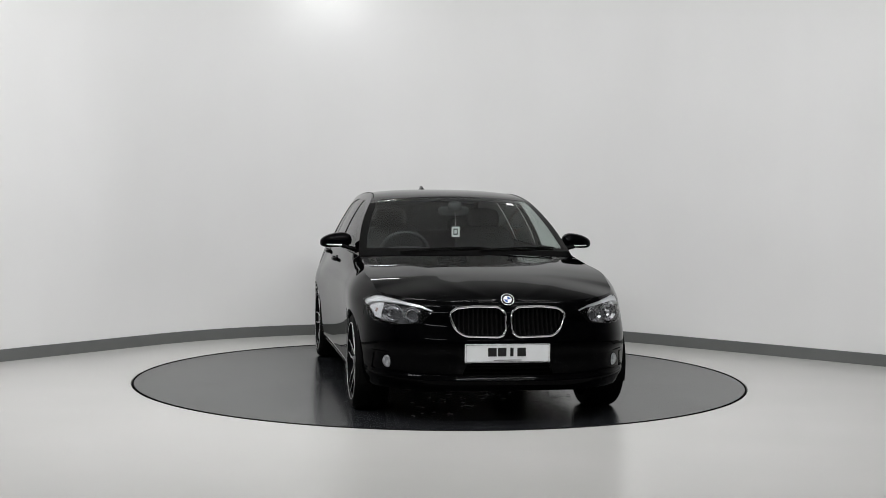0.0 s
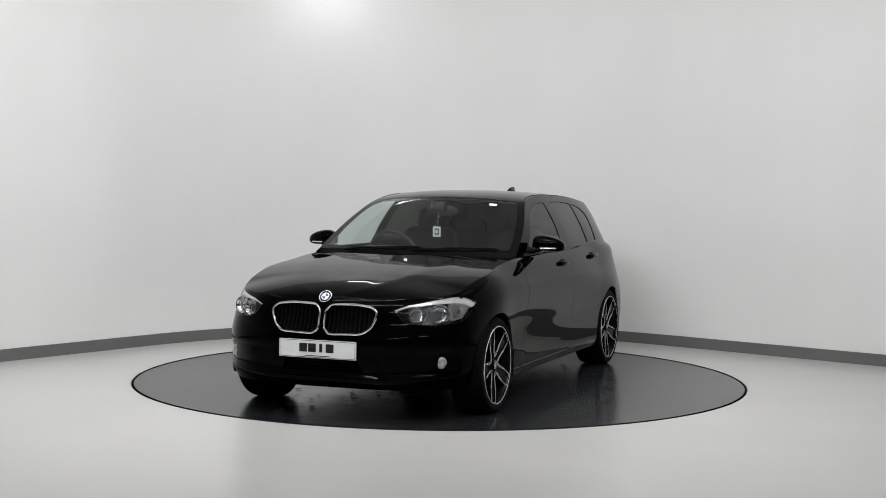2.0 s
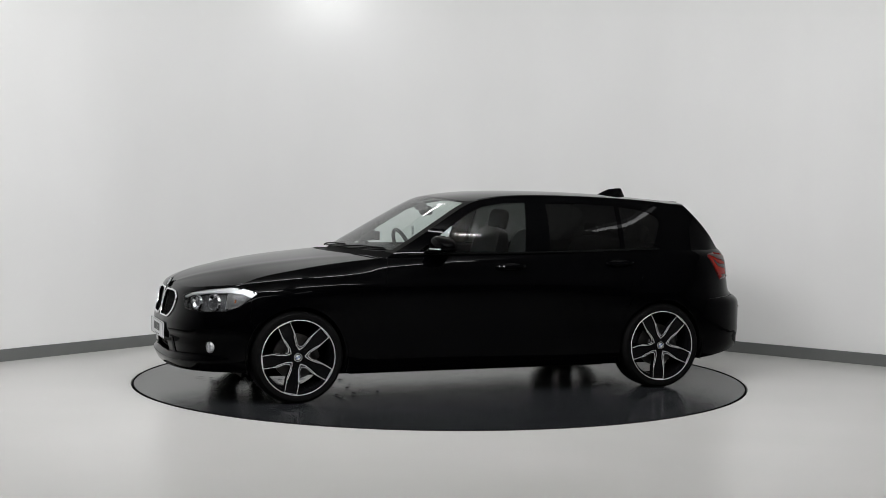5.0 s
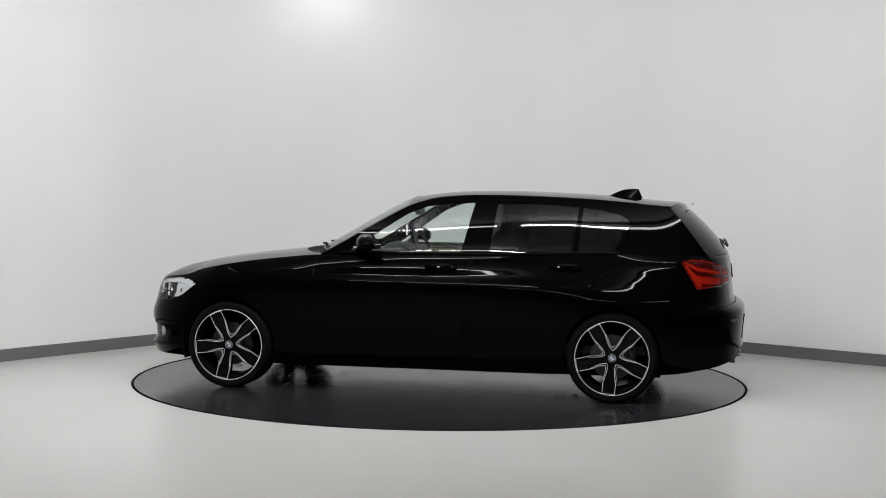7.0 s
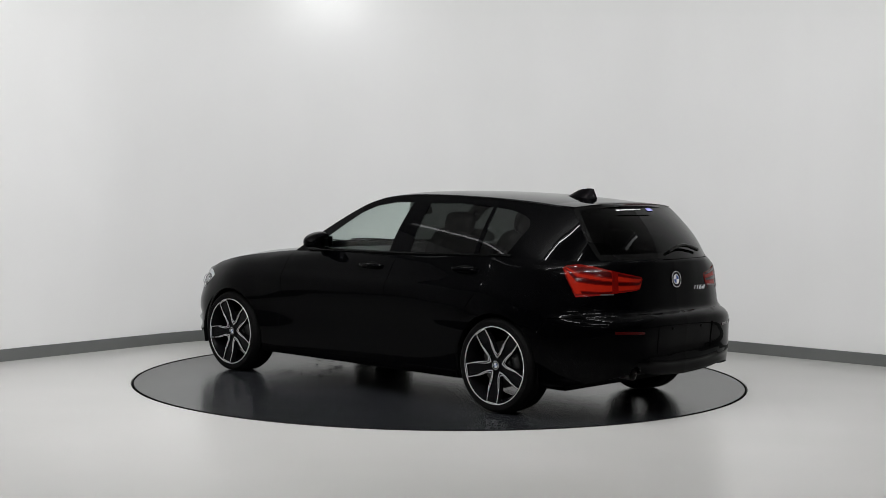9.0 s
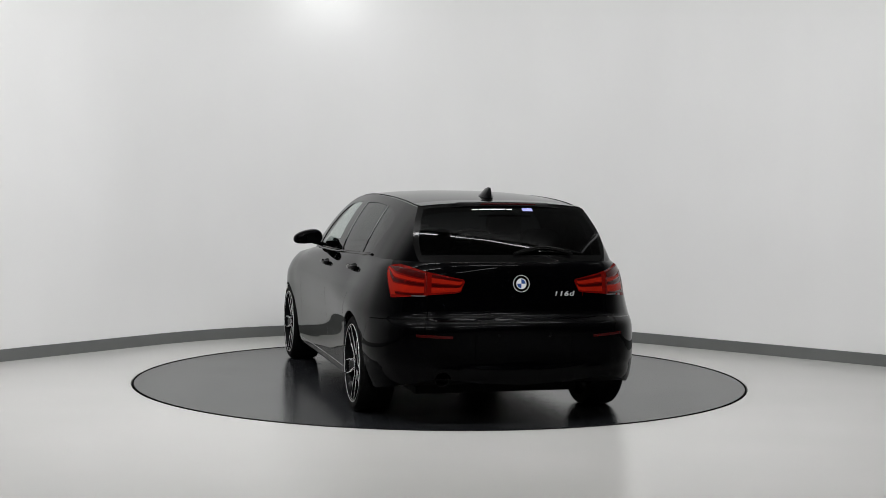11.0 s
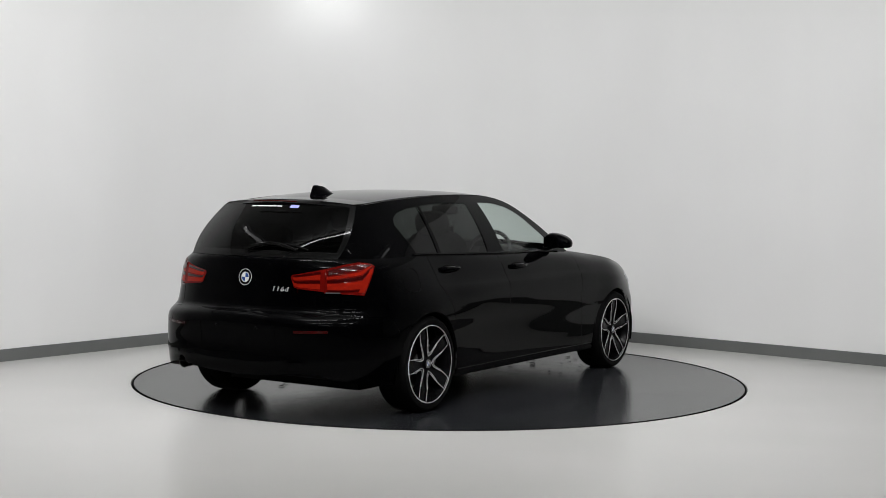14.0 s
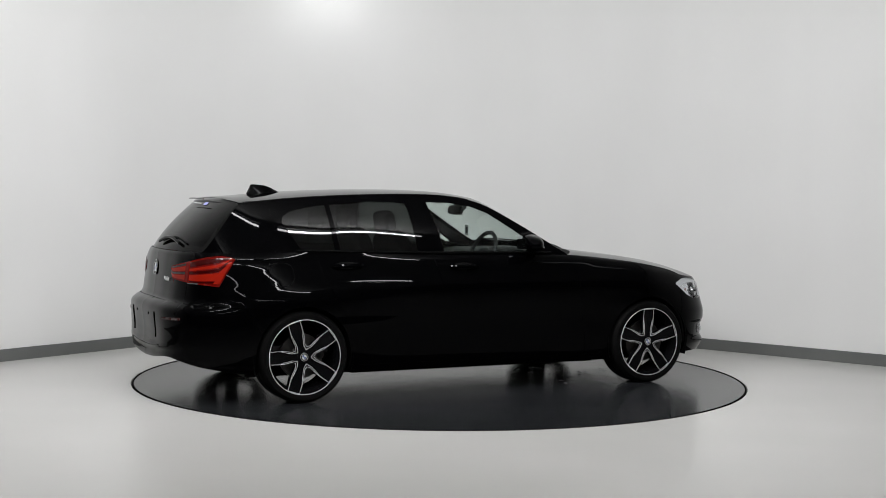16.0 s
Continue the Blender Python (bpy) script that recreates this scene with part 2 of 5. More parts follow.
def spline(points, x):
    """Smooth monotone-ish interpolation of (x, value) pairs, x rising."""
    if x <= points[0][0]:
        return points[0][1]
    if x >= points[-1][0]:
        return points[-1][1]
    n = len(points)
    for i in range(n - 1):
        if x <= points[i + 1][0]:
            break
    (x0, y0), (x1, y1) = points[i], points[i + 1]
    h = x1 - x0

    def slope(k):
        if k == 0:
            return (points[1][1] - points[0][1]) / (points[1][0] - points[0][0])
        if k == n - 1:
            return (points[-1][1] - points[-2][1]) / (points[-1][0] - points[-2][0])
        a = (points[k][1] - points[k - 1][1]) / (points[k][0] - points[k - 1][0])
        b = (points[k + 1][1] - points[k][1]) / (points[k + 1][0] - points[k][0])
        return 0.0 if a * b < 0 else (a + b) / 2 if abs(a + b) / 2 < 3 * min(abs(a), abs(b)) else math.copysign(3 * min(abs(a), abs(b)), a)
    m0, m1, t = slope(i), slope(i + 1), (x - x0) / h
    return (y0 * (1 + 2 * t) * (1 - t) ** 2 + h * m0 * t * (1 - t) ** 2 + y1 * t * t * (3 - 2 * t) + h * m1 * t * t * (t - 1))


def curve_through(points, step=0.01):
    """Catmull-Rom through points of any dimension, as a dense list."""
    pts = [np.array(p, float) for p in points]
    out = []
    for i in range(len(pts) - 1):
        p0 = pts[i - 1] if i else 2 * pts[0] - pts[1]
        p1, p2 = pts[i], pts[i + 1]
        p3 = pts[i + 2] if i + 2 < len(pts) else 2 * pts[-1] - pts[-2]
        n = max(2, int(np.linalg.norm(p2 - p1) / step))
        for k in range(n):
            t = k / n
            out.append(0.5 * (2 * p1 + (p2 - p0) * t + (2 * p0 - 5 * p1 + 4 * p2 - p3) * t * t + (3 * p1 - p0 - 3 * p2 + p3) * t ** 3))
    out.append(pts[-1])
    return out

# ------------------------------------------------------------------ the room


ARC_C, ARC_R = (-0.03, -0.16), 3.19
ARC_FROM, ARC_TO = 50.0, 142.0


def wall_line():
    """Plan of the wall, from the right end to the left: straight, round corner, straight."""
    a0, a1 = radians(ARC_FROM), radians(ARC_TO)
    p = [(ARC_C[0] + ARC_R * math.cos(a0 + (a1 - a0) * k / 48), ARC_C[1] + ARC_R * math.sin(a0 + (a1 - a0) * k / 48)) for k in range(49)]
    first = (p[0][0] + 9.5 * math.sin(a0), p[0][1] - 9.5 * math.cos(a0))
    last = (p[-1][0] - 9.5 * math.sin(a1), p[-1][1] + 9.5 * math.cos(a1))
    return [first] + p + [last]


def offset_line(line, d):
    out = []
    for i, p in enumerate(line):
        a, b = line[max(0, i - 1)], line[min(len(line) - 1, i + 1)]
        t = Vector((b[0] - a[0], b[1] - a[1])).normalized()
        out.append((p[0] + t.y * d, p[1] - t.x * d))
    return out


def upright_strip(line, thick, z0, z1, bevel=0.0):
    bm = bmesh.new()
    back = offset_line(line, thick)
    rows = []
    for p, q in zip(line, back):
        rows.append([bm.verts.new((p[0], p[1], z0)), bm.verts.new((p[0], p[1], z1 - bevel)),
                     bm.verts.new((p[0] + (q[0] - p[0]) * bevel / thick if bevel else p[0], p[1] + (q[1] - p[1]) * bevel / thick if bevel else p[1], z1)),
                     bm.verts.new((q[0], q[1], z1)), bm.verts.new((q[0], q[1], z0))])
    for a, b in zip(rows, rows[1:]):
        for k in range(5):
            bm.faces.new((a[k], a[(k + 1) % 5], b[(k + 1) % 5], b[k]))
    bm.faces.new(rows[0])
    bm.faces.new(rows[-1])
    bmesh.ops.remove_doubles(bm, verts=bm.verts, dist=1e-6)
    bmesh.ops.recalc_face_normals(bm, faces=bm.faces)
    return bm


LINE = wall_line()
tagged(from_bm("wall_curved", upright_strip(LINE, 0.2, 0, CEILING_Z), M_WALL), "smooth white painted wall with a rounded corner", "wall", kind="structure")
skirt = tagged(from_bm("baseboard", upright_strip(offset_line(LINE, -0.012), 0.011, 0.0, 0.098, 0.003), M_SKIRT), "plain grey skirting along the white wall", "skirting", kind="structure")

TABLE_R = 2.257


def ring_floor():
    """The floor: one sheet with a round pit for the turntable."""
    bm = bmesh.new()
    n = 128
    inner = [bm.verts.new(((TABLE_R + 0.008) * math.cos(2 * math.pi * k / n), (TABLE_R + 0.008) * math.sin(2 * math.pi * k / n), 0)) for k in range(n)]
    pit = [bm.verts.new((v.co.x, v.co.y, -0.05)) for v in inner]
    outer = []
    for k in range(n):
        a = 2 * math.pi * k / n
        c, s = math.cos(a), math.sin(a)
        m = max(abs(c), abs(s))
        outer.append(bm.verts.new((16 * c / m, 16 * s / m, 0)))
    for k in range(n):
        j = (k + 1) % n
        bm.faces.new((inner[k], outer[k], outer[j], inner[j]))
        bm.faces.new((pit[k], inner[k], inner[j], pit[j]))
    bm.faces.new(pit)
    bmesh.ops.recalc_face_normals(bm, faces=bm.faces)
    return bm


tagged(from_bm("floor", ring_floor(), M_FLOOR, smooth=False), "pale grey epoxy floor with a soft sheen", "floor", kind="structure")


def plain_wall(name, x0, y0, x1, y1, label):
    d = Vector((x1 - x0, y1 - y0))
    bm = box_bm(0, 0, CEILING_Z / 2, d.length, 0.2, CEILING_Z)
    bmesh.ops.rotate(bm, cent=(0, 0, 0), matrix=Matrix.Rotation(math.atan2(d.y, d.x), 3, "Z"), verts=bm.verts)
    bmesh.ops.translate(bm, vec=((x0 + x1) / 2, (y0 + y1) / 2, 0), verts=bm.verts)
    return tagged(from_bm(name, bm, M_DARK_WALL, smooth=False), label, "wall", kind="structure")


(RX, RY), (LX, LY) = LINE[0], LINE[-1]
plain_wall("wall_right", RX + 0.12, RY, RX + 0.12, -13.1, "dark unlit wall of the hall")
plain_wall("wall_left", LX - 0.12, LY, LX - 0.12, -13.1, "dark unlit wall of the hall")
plain_wall("wall_back", LX - 0.22, -13.2, RX + 0.22, -13.2, "dark unlit wall behind the turntable bay")
tagged(from_bm("ceiling", box_bm(0, -3.5, CEILING_Z + 0.1, 30, 26, 0.2), M_CEILING, smooth=False), "plain painted ceiling", "ceiling", kind="structure")


def strip_fixture(lx, ly, sx, sy):
    """Ceiling batten: housing above, frame round the glowing slot."""
    root = new("ceiling_light")
    root.location = (lx, ly, CEILING_Z)
    tagged(root, "slim white ceiling strip light, lit", "lamp", "ceiling lights")
    part("housing", box_bm(0, 0, -0.036, sx + 0.06, sy + 0.06, 0.066, 0.006), M_LAMP_BODY, root, smooth=False)
    part("diffuser", box_bm(0, 0, -0.074, sx, sy, 0.006), M_WHITE, root, smooth=False)
    return root


for lx, ly, sx, sy, watts, lean in LAMPS:
    strip_fixture(lx, ly, sx, sy)

turntable = new("turntable")
tagged(turntable, "round dark grey vehicle turntable set flush in the pale floor", "turntable")
part("deck", lathe_bm([(0.0001, 0.0), (0.6, 0.0), (1.2, 0.0), (1.8, 0.0), (TABLE_R - 0.011, 0.0)], 128, "z"), M_DISC, turntable)
# dark ring drawn for the deck's side and its gap shadow
part("edge_shade_ring", lathe_bm([(TABLE_R - 0.011, -0.001), (TABLE_R - 0.011, 0.004), (TABLE_R - 0.004, 0.004), (TABLE_R, 0.001), (TABLE_R, -0.04)], 128, "z"), M_RIM_EDGE, turntable, "black ring for the deck's side and the shadow in the gap round it")

# ------------------------------------------------------------------ the car: surfaces
# car space: x forward, y to its left, z up, origin on the ground midway between the axles
WHEEL_X, WHEEL_Z, TYRE_R, ARCH_R = 1.345, 0.304, 0.308, 0.334
OUTLINE = curve_through([
    (2.124, 0.0), (2.118, 0.2), (2.092, 0.4), (2.035, 0.57), (1.945, 0.70), (1.80, 0.802), (1.62, 0.862), (1.345, 0.893),
    (1.0, 0.884), (0.5, 0.876), (0.0, 0.876), (-0.5, 0.881), (-1.0, 0.892), (-1.345, 0.899), (-1.6, 0.882), (-1.8, 0.848),
    (-1.98, 0.775), (-2.11, 0.66), (-2.185, 0.48), (-2.21, 0.25), (-2.215, 0.0)], 0.01)
ARC = [0.0]
for a, b in zip(OUTLINE, OUTLINE[1:]):
    ARC.append(ARC[-1] + float(np.linalg.norm(b - a)))
S_END = ARC[-1]
ARC_N = np.array(ARC)
OUT_X, OUT_Y = np.array([p[0] for p in OUTLINE]), np.array([p[1] for p in OUTLINE])


def outline(a):
    """Plan point and outward normal at the arc length a."""
    x, y = float(np.interp(a, ARC_N, OUT_X)), float(np.interp(a, ARC_N, OUT_Y))
    h = 0.03
    a0, a1 = a - h, a + h
    x0, y0 = (float(np.interp(abs(a0), ARC_N, OUT_X)), math.copysign(float(np.interp(abs(a0), ARC_N, OUT_Y)), a0))
    if a1 > S_END:
        x1, y1 = float(np.interp(2 * S_END - a1, ARC_N, OUT_X)), -float(np.interp(2 * S_END - a1, ARC_N, OUT_Y))
    else:
        x1, y1 = float(np.interp(a1, ARC_N, OUT_X)), float(np.interp(a1, ARC_N, OUT_Y))
    tx, ty = x1 - x0, y1 - y0
    n = math.hypot(tx, ty)
    return x, y, -ty / n * -1.0, tx / n * -1.0


def s_at_x(x):
    """Arc length of the side at that x (between the corners)."""
    k = int(np.argmin(np.where((OUT_Y > 0.2), abs(OUT_X - x), 9)))
    return ARC[k]


# inward depth of the body below its plan outline, height by height, at stations along the outline
STATIONS = [
    (0.0, [(0.15, 0.12), (0.18, 0.05), (0.22, 0.022), (0.262, 0.002), (0.275, 0.0), (0.295, 0.022), (0.38, 0.014), (0.50, 0.004), (0.54, 0.016), (0.60, 0.036), (0.70, 0.058), (0.74, 0.078), (0.80, 0.16)]),
    (0.42, [(0.15, 0.12), (0.18, 0.05), (0.22, 0.022), (0.265, 0.002), (0.278, 0.0), (0.298, 0.020), (0.38, 0.012), (0.44, 0.008), (0.455, 0.0), (0.50, 0.0), (0.54, 0.012), (0.60, 0.032), (0.70, 0.056), (0.74, 0.078), (0.80, 0.15)]),
    (0.75, [(0.15, 0.13), (0.19, 0.06), (0.25, 0.02), (0.288, 0.0), (0.305, 0.016), (0.40, 0.012), (0.43, 0.010), (0.446, 0.0), (0.50, 0.0), (0.56, 0.012), (0.62, 0.03), (0.70, 0.055), (0.76, 0.085), (0.82, 0.15)]),
    (1.02, [(0.15, 0.12), (0.19, 0.06), (0.25, 0.02), (0.34, 0.0), (0.42, 0.0), (0.52, 0.004), (0.60, 0.018), (0.68, 0.036), (0.75, 0.062), (0.80, 0.095), (0.86, 0.16)]),
    ("x", 1.345, [(0.15, 0.08), (0.20, 0.05), (0.35, 0.024), (0.50, 0.014), (0.62, 0.004), (0.70, 0.004), (0.77, 0.022), (0.83, 0.055), (0.88, 0.105), (0.92, 0.17), (0.97, 0.3)]),
    ("x", 0.75, [(0.15, 0.07), (0.18, 0.042), (0.24, 0.029), (0.34, 0.026), (0.50, 0.020), (0.62, 0.007), (0.72, 0.0), (0.77, 0.003), (0.81, 0.020), (0.87, 0.045), (0.92, 0.078), (0.96, 0.145), (1.0, 0.3)]),
    ("x", 0.2, [(0.15, 0.07), (0.18, 0.042), (0.24, 0.029), (0.34, 0.026), (0.50, 0.020), (0.62, 0.007), (0.72, 0.0), (0.77, 0.003), (0.81, 0.020), (0.88, 0.040), (0.94, 0.066), (0.97, 0.088), (1.02, 0.14)]),
    ("x", -0.6, [(0.15, 0.07), (0.18, 0.042), (0.24, 0.029), (0.34, 0.026), (0.50, 0.020), (0.62, 0.007), (0.72, 0.0), (0.77, 0.006), (0.81, 0.026), (0.89, 0.056), (0.95, 0.083), (0.98, 0.102), (1.03, 0.15)]),
    ("x", -1.345, [(0.15, 0.07), (0.20, 0.045), (0.35, 0.024), (0.50, 0.014), (0.60, 0.004), (0.66, 0.006), (0.72, 0.022), (0.79, 0.050), (0.84, 0.073), (0.90, 0.101), (0.96, 0.128), (1.0, 0.148), (1.05, 0.19)]),
    ("x", -1.80, [(0.15, 0.10), (0.20, 0.05), (0.30, 0.012), (0.45, 0.0), (0.56, 0.006), (0.62, 0.015), (0.70, 0.031), (0.76, 0.045), (0.86, 0.069), (0.93, 0.091), (0.96, 0.112), (0.985, 0.145), (1.04, 0.22)]),
    ("e", 0.62, [(0.15, 0.13), (0.20, 0.06), (0.27, 0.015), (0.36, 0.006), (0.375, 0.0), (0.50, 0.0), (0.575, 0.0), (0.608, 0.008), (0.634, 0.035), (0.662, 0.080), (0.74, 0.098), (0.80, 0.108), (0.88, 0.116), (0.94, 0.132), (0.985, 0.165), (1.03, 0.23)]),
    ("e", 0.35, [(0.15, 0.13), (0.20, 0.06), (0.27, 0.022), (0.345, 0.010), (0.36, 0.0), (0.375, 0.012), (0.44, 0.012), (0.53, 0.004), (0.585, 0.0), (0.618, 0.004), (0.645, 0.030), (0.670, 0.078), (0.74, 0.090), (0.80, 0.097), (0.88, 0.104), (0.94, 0.114), (0.985, 0.130), (1.03, 0.20)]),
    ("e", 0.0, [(0.15, 0.13), (0.20, 0.06), (0.27, 0.022), (0.345, 0.012), (0.36, 0.0), (0.375, 0.018), (0.44, 0.018), (0.53, 0.008), (0.585, 0.0), (0.618, 0.004), (0.645, 0.026), (0.670, 0.070), (0.74, 0.085), (0.80, 0.092), (0.88, 0.097), (0.94, 0.106), (0.985, 0.120), (1.03, 0.19)]),
]
STATIONS = [(s_at_x(k[1]), k[2]) if k[0] == "x" else (S_END - k[1], k[2]) if k[0] == "e" else k for k in STATIONS]
Z_AXIS = np.linspace(0.14, 1.08, 189)
DEPTH = np.array([[spline(p, float(z)) for z in Z_AXIS] for s, p in STATIONS])
S_AXIS = np.linspace(0, S_END, 400)
GRID = np.array([[spline([(st[0], float(DEPTH[k][j])) for k, st in enumerate(STATIONS)], float(s)) for j in range(len(Z_AXIS))] for s in S_AXIS])

# even out the surface so that reflections run smoothly
SMOOTH_S, SMOOTH_Z = np.exp(-np.linspace(-2, 2, 29) ** 2), np.exp(-np.linspace(-2, 2, 9) ** 2)
GRID = np.array([np.convolve(np.pad(c, 14, "reflect"), SMOOTH_S / SMOOTH_S.sum(), "valid") for c in GRID.T]).T
GRID = np.array([np.convolve(np.pad(c, 4, "edge"), SMOOTH_Z / SMOOTH_Z.sum(), "valid") for c in GRID])

WIDE = np.exp(-np.linspace(-2, 2, 57) ** 2)
CALM = np.array([np.convolve(np.pad(c, 28, "reflect"), WIDE / WIDE.sum(), "valid") for c in GRID.T]).T
CALM_BY = np.clip((S_AXIS - s_at_x(0.9)) / 0.5, 0, 1)[:, None]
GRID = GRID * (1 - CALM_BY) + CALM * CALM_BY


def depth(a, z):
    i = min(max(a / S_END * 399, 0), 398.999)
    j = min(max((z - 0.14) / 0.94 * 188, 0), 187.999)
    i0, j0 = int(i), int(j)
    u, v = i - i0, j - j0
    return (GRID[i0, j0] * (1 - u) + GRID[i0 + 1, j0] * u) * (1 - v) + (GRID[i0, j0 + 1] * (1 - u) + GRID[i0 + 1, j0 + 1] * u) * v


def body(s, z, off=0.0):
    """The lower body: arc length from the nose (negative on the right) and height."""
    a = abs(s)
    x, y, nx, ny = outline(a)
    d = float(depth(a, z)) - off
    return Vector((x - nx * d, math.copysign(1, s) * (y - ny * d), z))


# upper edge of the lower body
TOP = [(0.0, 0.742), (0.42, 0.748), (0.75, 0.765), (1.02, 0.792), (s_at_x(1.62), 0.822), (s_at_x(1.345), 0.876), (s_at_x(1.0), 0.922), (s_at_x(0.66), 0.953),
       (s_at_x(0.3), 0.962), (s_at_x(-0.3), 0.966), (s_at_x(-1.0), 0.980), (s_at_x(-1.345), 0.988), (s_at_x(-1.8), 0.986), (S_END - 0.62, 0.985), (S_END, 0.985)]


def top_z(a):
    return spline(TOP, a)


def top_edge(s, off=0.0):
    return body(s, top_z(abs(s)), off)


def s_near(x, y, z):
    """Arc length of the body point nearest to a place."""
    best = min((k * 0.01 for k in range(int(S_END * 100))), key=lambda a: (body(a, z).xy - Vector((x, abs(y)))).length)
    return math.copysign(best, y) if y else best


SIDE_TAB = sorted((top_edge(a).x, top_edge(a).y) for a in np.linspace(s_at_x(0.95), S_END - 0.55, 120))
SIDE_X, SIDE_Y = np.array([p[0] for p in SIDE_TAB]), np.array([p[1] for p in SIDE_TAB])
BELT_TAB = sorted((top_edge(a).x, top_z(a)) for a in np.linspace(s_at_x(0.95), S_END - 0.55, 120))
BELT_X, BELT_Z = np.array([p[0] for p in BELT_TAB]), np.array([p[1] for p in BELT_TAB])
KEY_X = [-1.97, -1.85, -1.7, -1.5, -1.3, -1.0, -0.6, -0.2, 0.2, 0.5, 0.72, 0.9]
SIDE_KEYS = [(x, float(np.interp(x, SIDE_X, SIDE_Y))) for x in KEY_X]
BELT_KEYS = [(x, float(np.interp(x, BELT_X, BELT_Z))) for x in KEY_X]
ROOF_HALF = [(-2.1, 0.450), (-1.75, 0.487), (-1.4, 0.525), (-0.9, 0.556), (-0.4, 0.566), (0.0, 0.560), (0.35, 0.545), (0.8, 0.52)]
BULGE = [(-1.9, 0.006), (-1.3, 0.014), (-0.6, 0.026), (0.1, 0.030), (0.7, 0.030)]


def belt_z(x):
    return spline(BELT_KEYS, x)


def side(x, z, off=0.0, sign=1):
    """The sides of the cabin above the belt: leaning in towards the roof."""
    yb, yr = spline(SIDE_KEYS, x), spline(ROOF_HALF, x)
    t = (z - belt_z(x)) / (1.375 - belt_z(x))
    y = yb + (yr - yb) * t + spline(BULGE, x) * 4 * t * (1 - t) - 0.02 * max(0.0, t - 0.8) * 5 * max(0.0, t - 0.8)
    return Vector((x, sign * (y + off), z))


# upper outline of the cabin side: front pillar, roof edge, tail
CANT = curve_through([(0.70, 0.955), (0.53, 1.052), (0.33, 1.170), (0.135, 1.281), (0.03, 1.325), (-0.08, 1.350), (-0.25, 1.368), (-0.5, 1.374), (-0.8, 1.369),
                      (-1.1, 1.357), (-1.4, 1.336), (-1.7, 1.305)], 0.02)
CANT_X, CANT_Z = np.array([p[0] for p in CANT])[::-1], np.array([p[1] for p in CANT])[::-1]
TAIL = curve_through([(-1.70, 1.305), (-1.78, 1.215), (-1.86, 1.115), (-1.93, 1.02), (-1.955, 0.985)], 0.02)


def cant_z(x):
    return float(np.interp(x, CANT_X, CANT_Z))


def bridge(edge, w, bx, bz, power=2.2):
    """A point on the crowned surface between an edge point and its mirror."""
    k = 1 - abs(w) ** power
    return Vector((edge.x + bx * k, edge.y * w, edge.z + bz * k))


# height of the bonnet along its middle
CREST = [(0.95, 0.972), (1.1, 0.953), (1.25, 0.936), (1.46, 0.910), (1.69, 0.872), (1.86, 0.832), (1.96, 0.797), (2.02, 0.766), (2.045, 0.745)]


def hood(t, w, off=0.0):
    """Bonnet: t from the nose to the cowl."""
    a = max(0.012, t * s_at_x(0.70))
    e = top_edge(a)
    crease = 0.24 + 0.50 * t
    ridge = 0.0028 * math.exp(-((abs(w) - crease) / 0.10) ** 2) * min(1.0, 3 * t) * min(1.0, max(0.0, (1 - t) * 5))
    bx = 0.27 * max(0, t - 0.45) ** 2 / 0.3025
    return bridge(e, w, bx, spline(CREST, e.x + bx) - e.z, 2.4) + Vector((0, 0, off + ridge))


def screen(t, w, off=0.0):
    """Windscreen: t from its foot to the roof's front edge."""
    x = 0.655 + (0.035 - 0.655) * t
    e = side(x, cant_z(x))
    return bridge(e, w, 0.175 - 0.05 * t, 0.012 + 0.024 * t, 2.1) + Vector((off * 0.5, 0, off * 0.85))


def roof(t, w, off=0.0):
    x = 0.035 + (-1.70 - 0.035) * t
    e = side(x, cant_z(x))
    return bridge(e, w, 0.125 * (1 - t) ** 3 - 0.05 * t ** 3, 0.027 + 0.006 * math.sin(math.pi * min(1.0, max(0.0, t))), 2.6) + Vector((0, 0, off))


def rear_screen(t, w, off=0.0):
    i = t * (len(TAIL) - 1)
    i0 = min(int(i), len(TAIL) - 2)
    p = TAIL[i0] * (1 - (i - i0)) + TAIL[i0 + 1] * (i - i0)
    e = side(float(p[0]), float(p[1]))
    return bridge(e, w, -0.05 - 0.088 * math.sin(min(1.0, max(0.0, t)) * math.pi / 2), 0.033 * (1 - t) + 0.004, 2.4) + Vector((-off * 0.8, 0, off * 0.6))


# ------------------------------------------------------------------ trimming sheets in their own plane


def sheet(u0, u1, nu, v0, v1, nv):
    bm = bmesh.new()
    rows = [[bm.verts.new((u0 + (u1 - u0) * i / nu, v0 + (v1 - v0) * j / nv, 0)) for j in range(nv + 1)] for i in range(nu + 1)]
    for i in range(nu):
        for j in range(nv):
            bm.faces.new((rows[i][j], rows[i + 1][j], rows[i + 1][j + 1], rows[i][j + 1]))
    return bm


def ccw(poly):
    area = sum(a[0] * b[1] - b[0] * a[1] for a, b in zip(poly, poly[1:] + poly[:1]))
    return poly if area > 0 else poly[::-1]


def inside(poly, p):
    return all((b[0] - a[0]) * (p[1] - a[1]) - (b[1] - a[1]) * (p[0] - a[0]) >= -1e-9 for a, b in zip(poly, poly[1:] + poly[:1]))


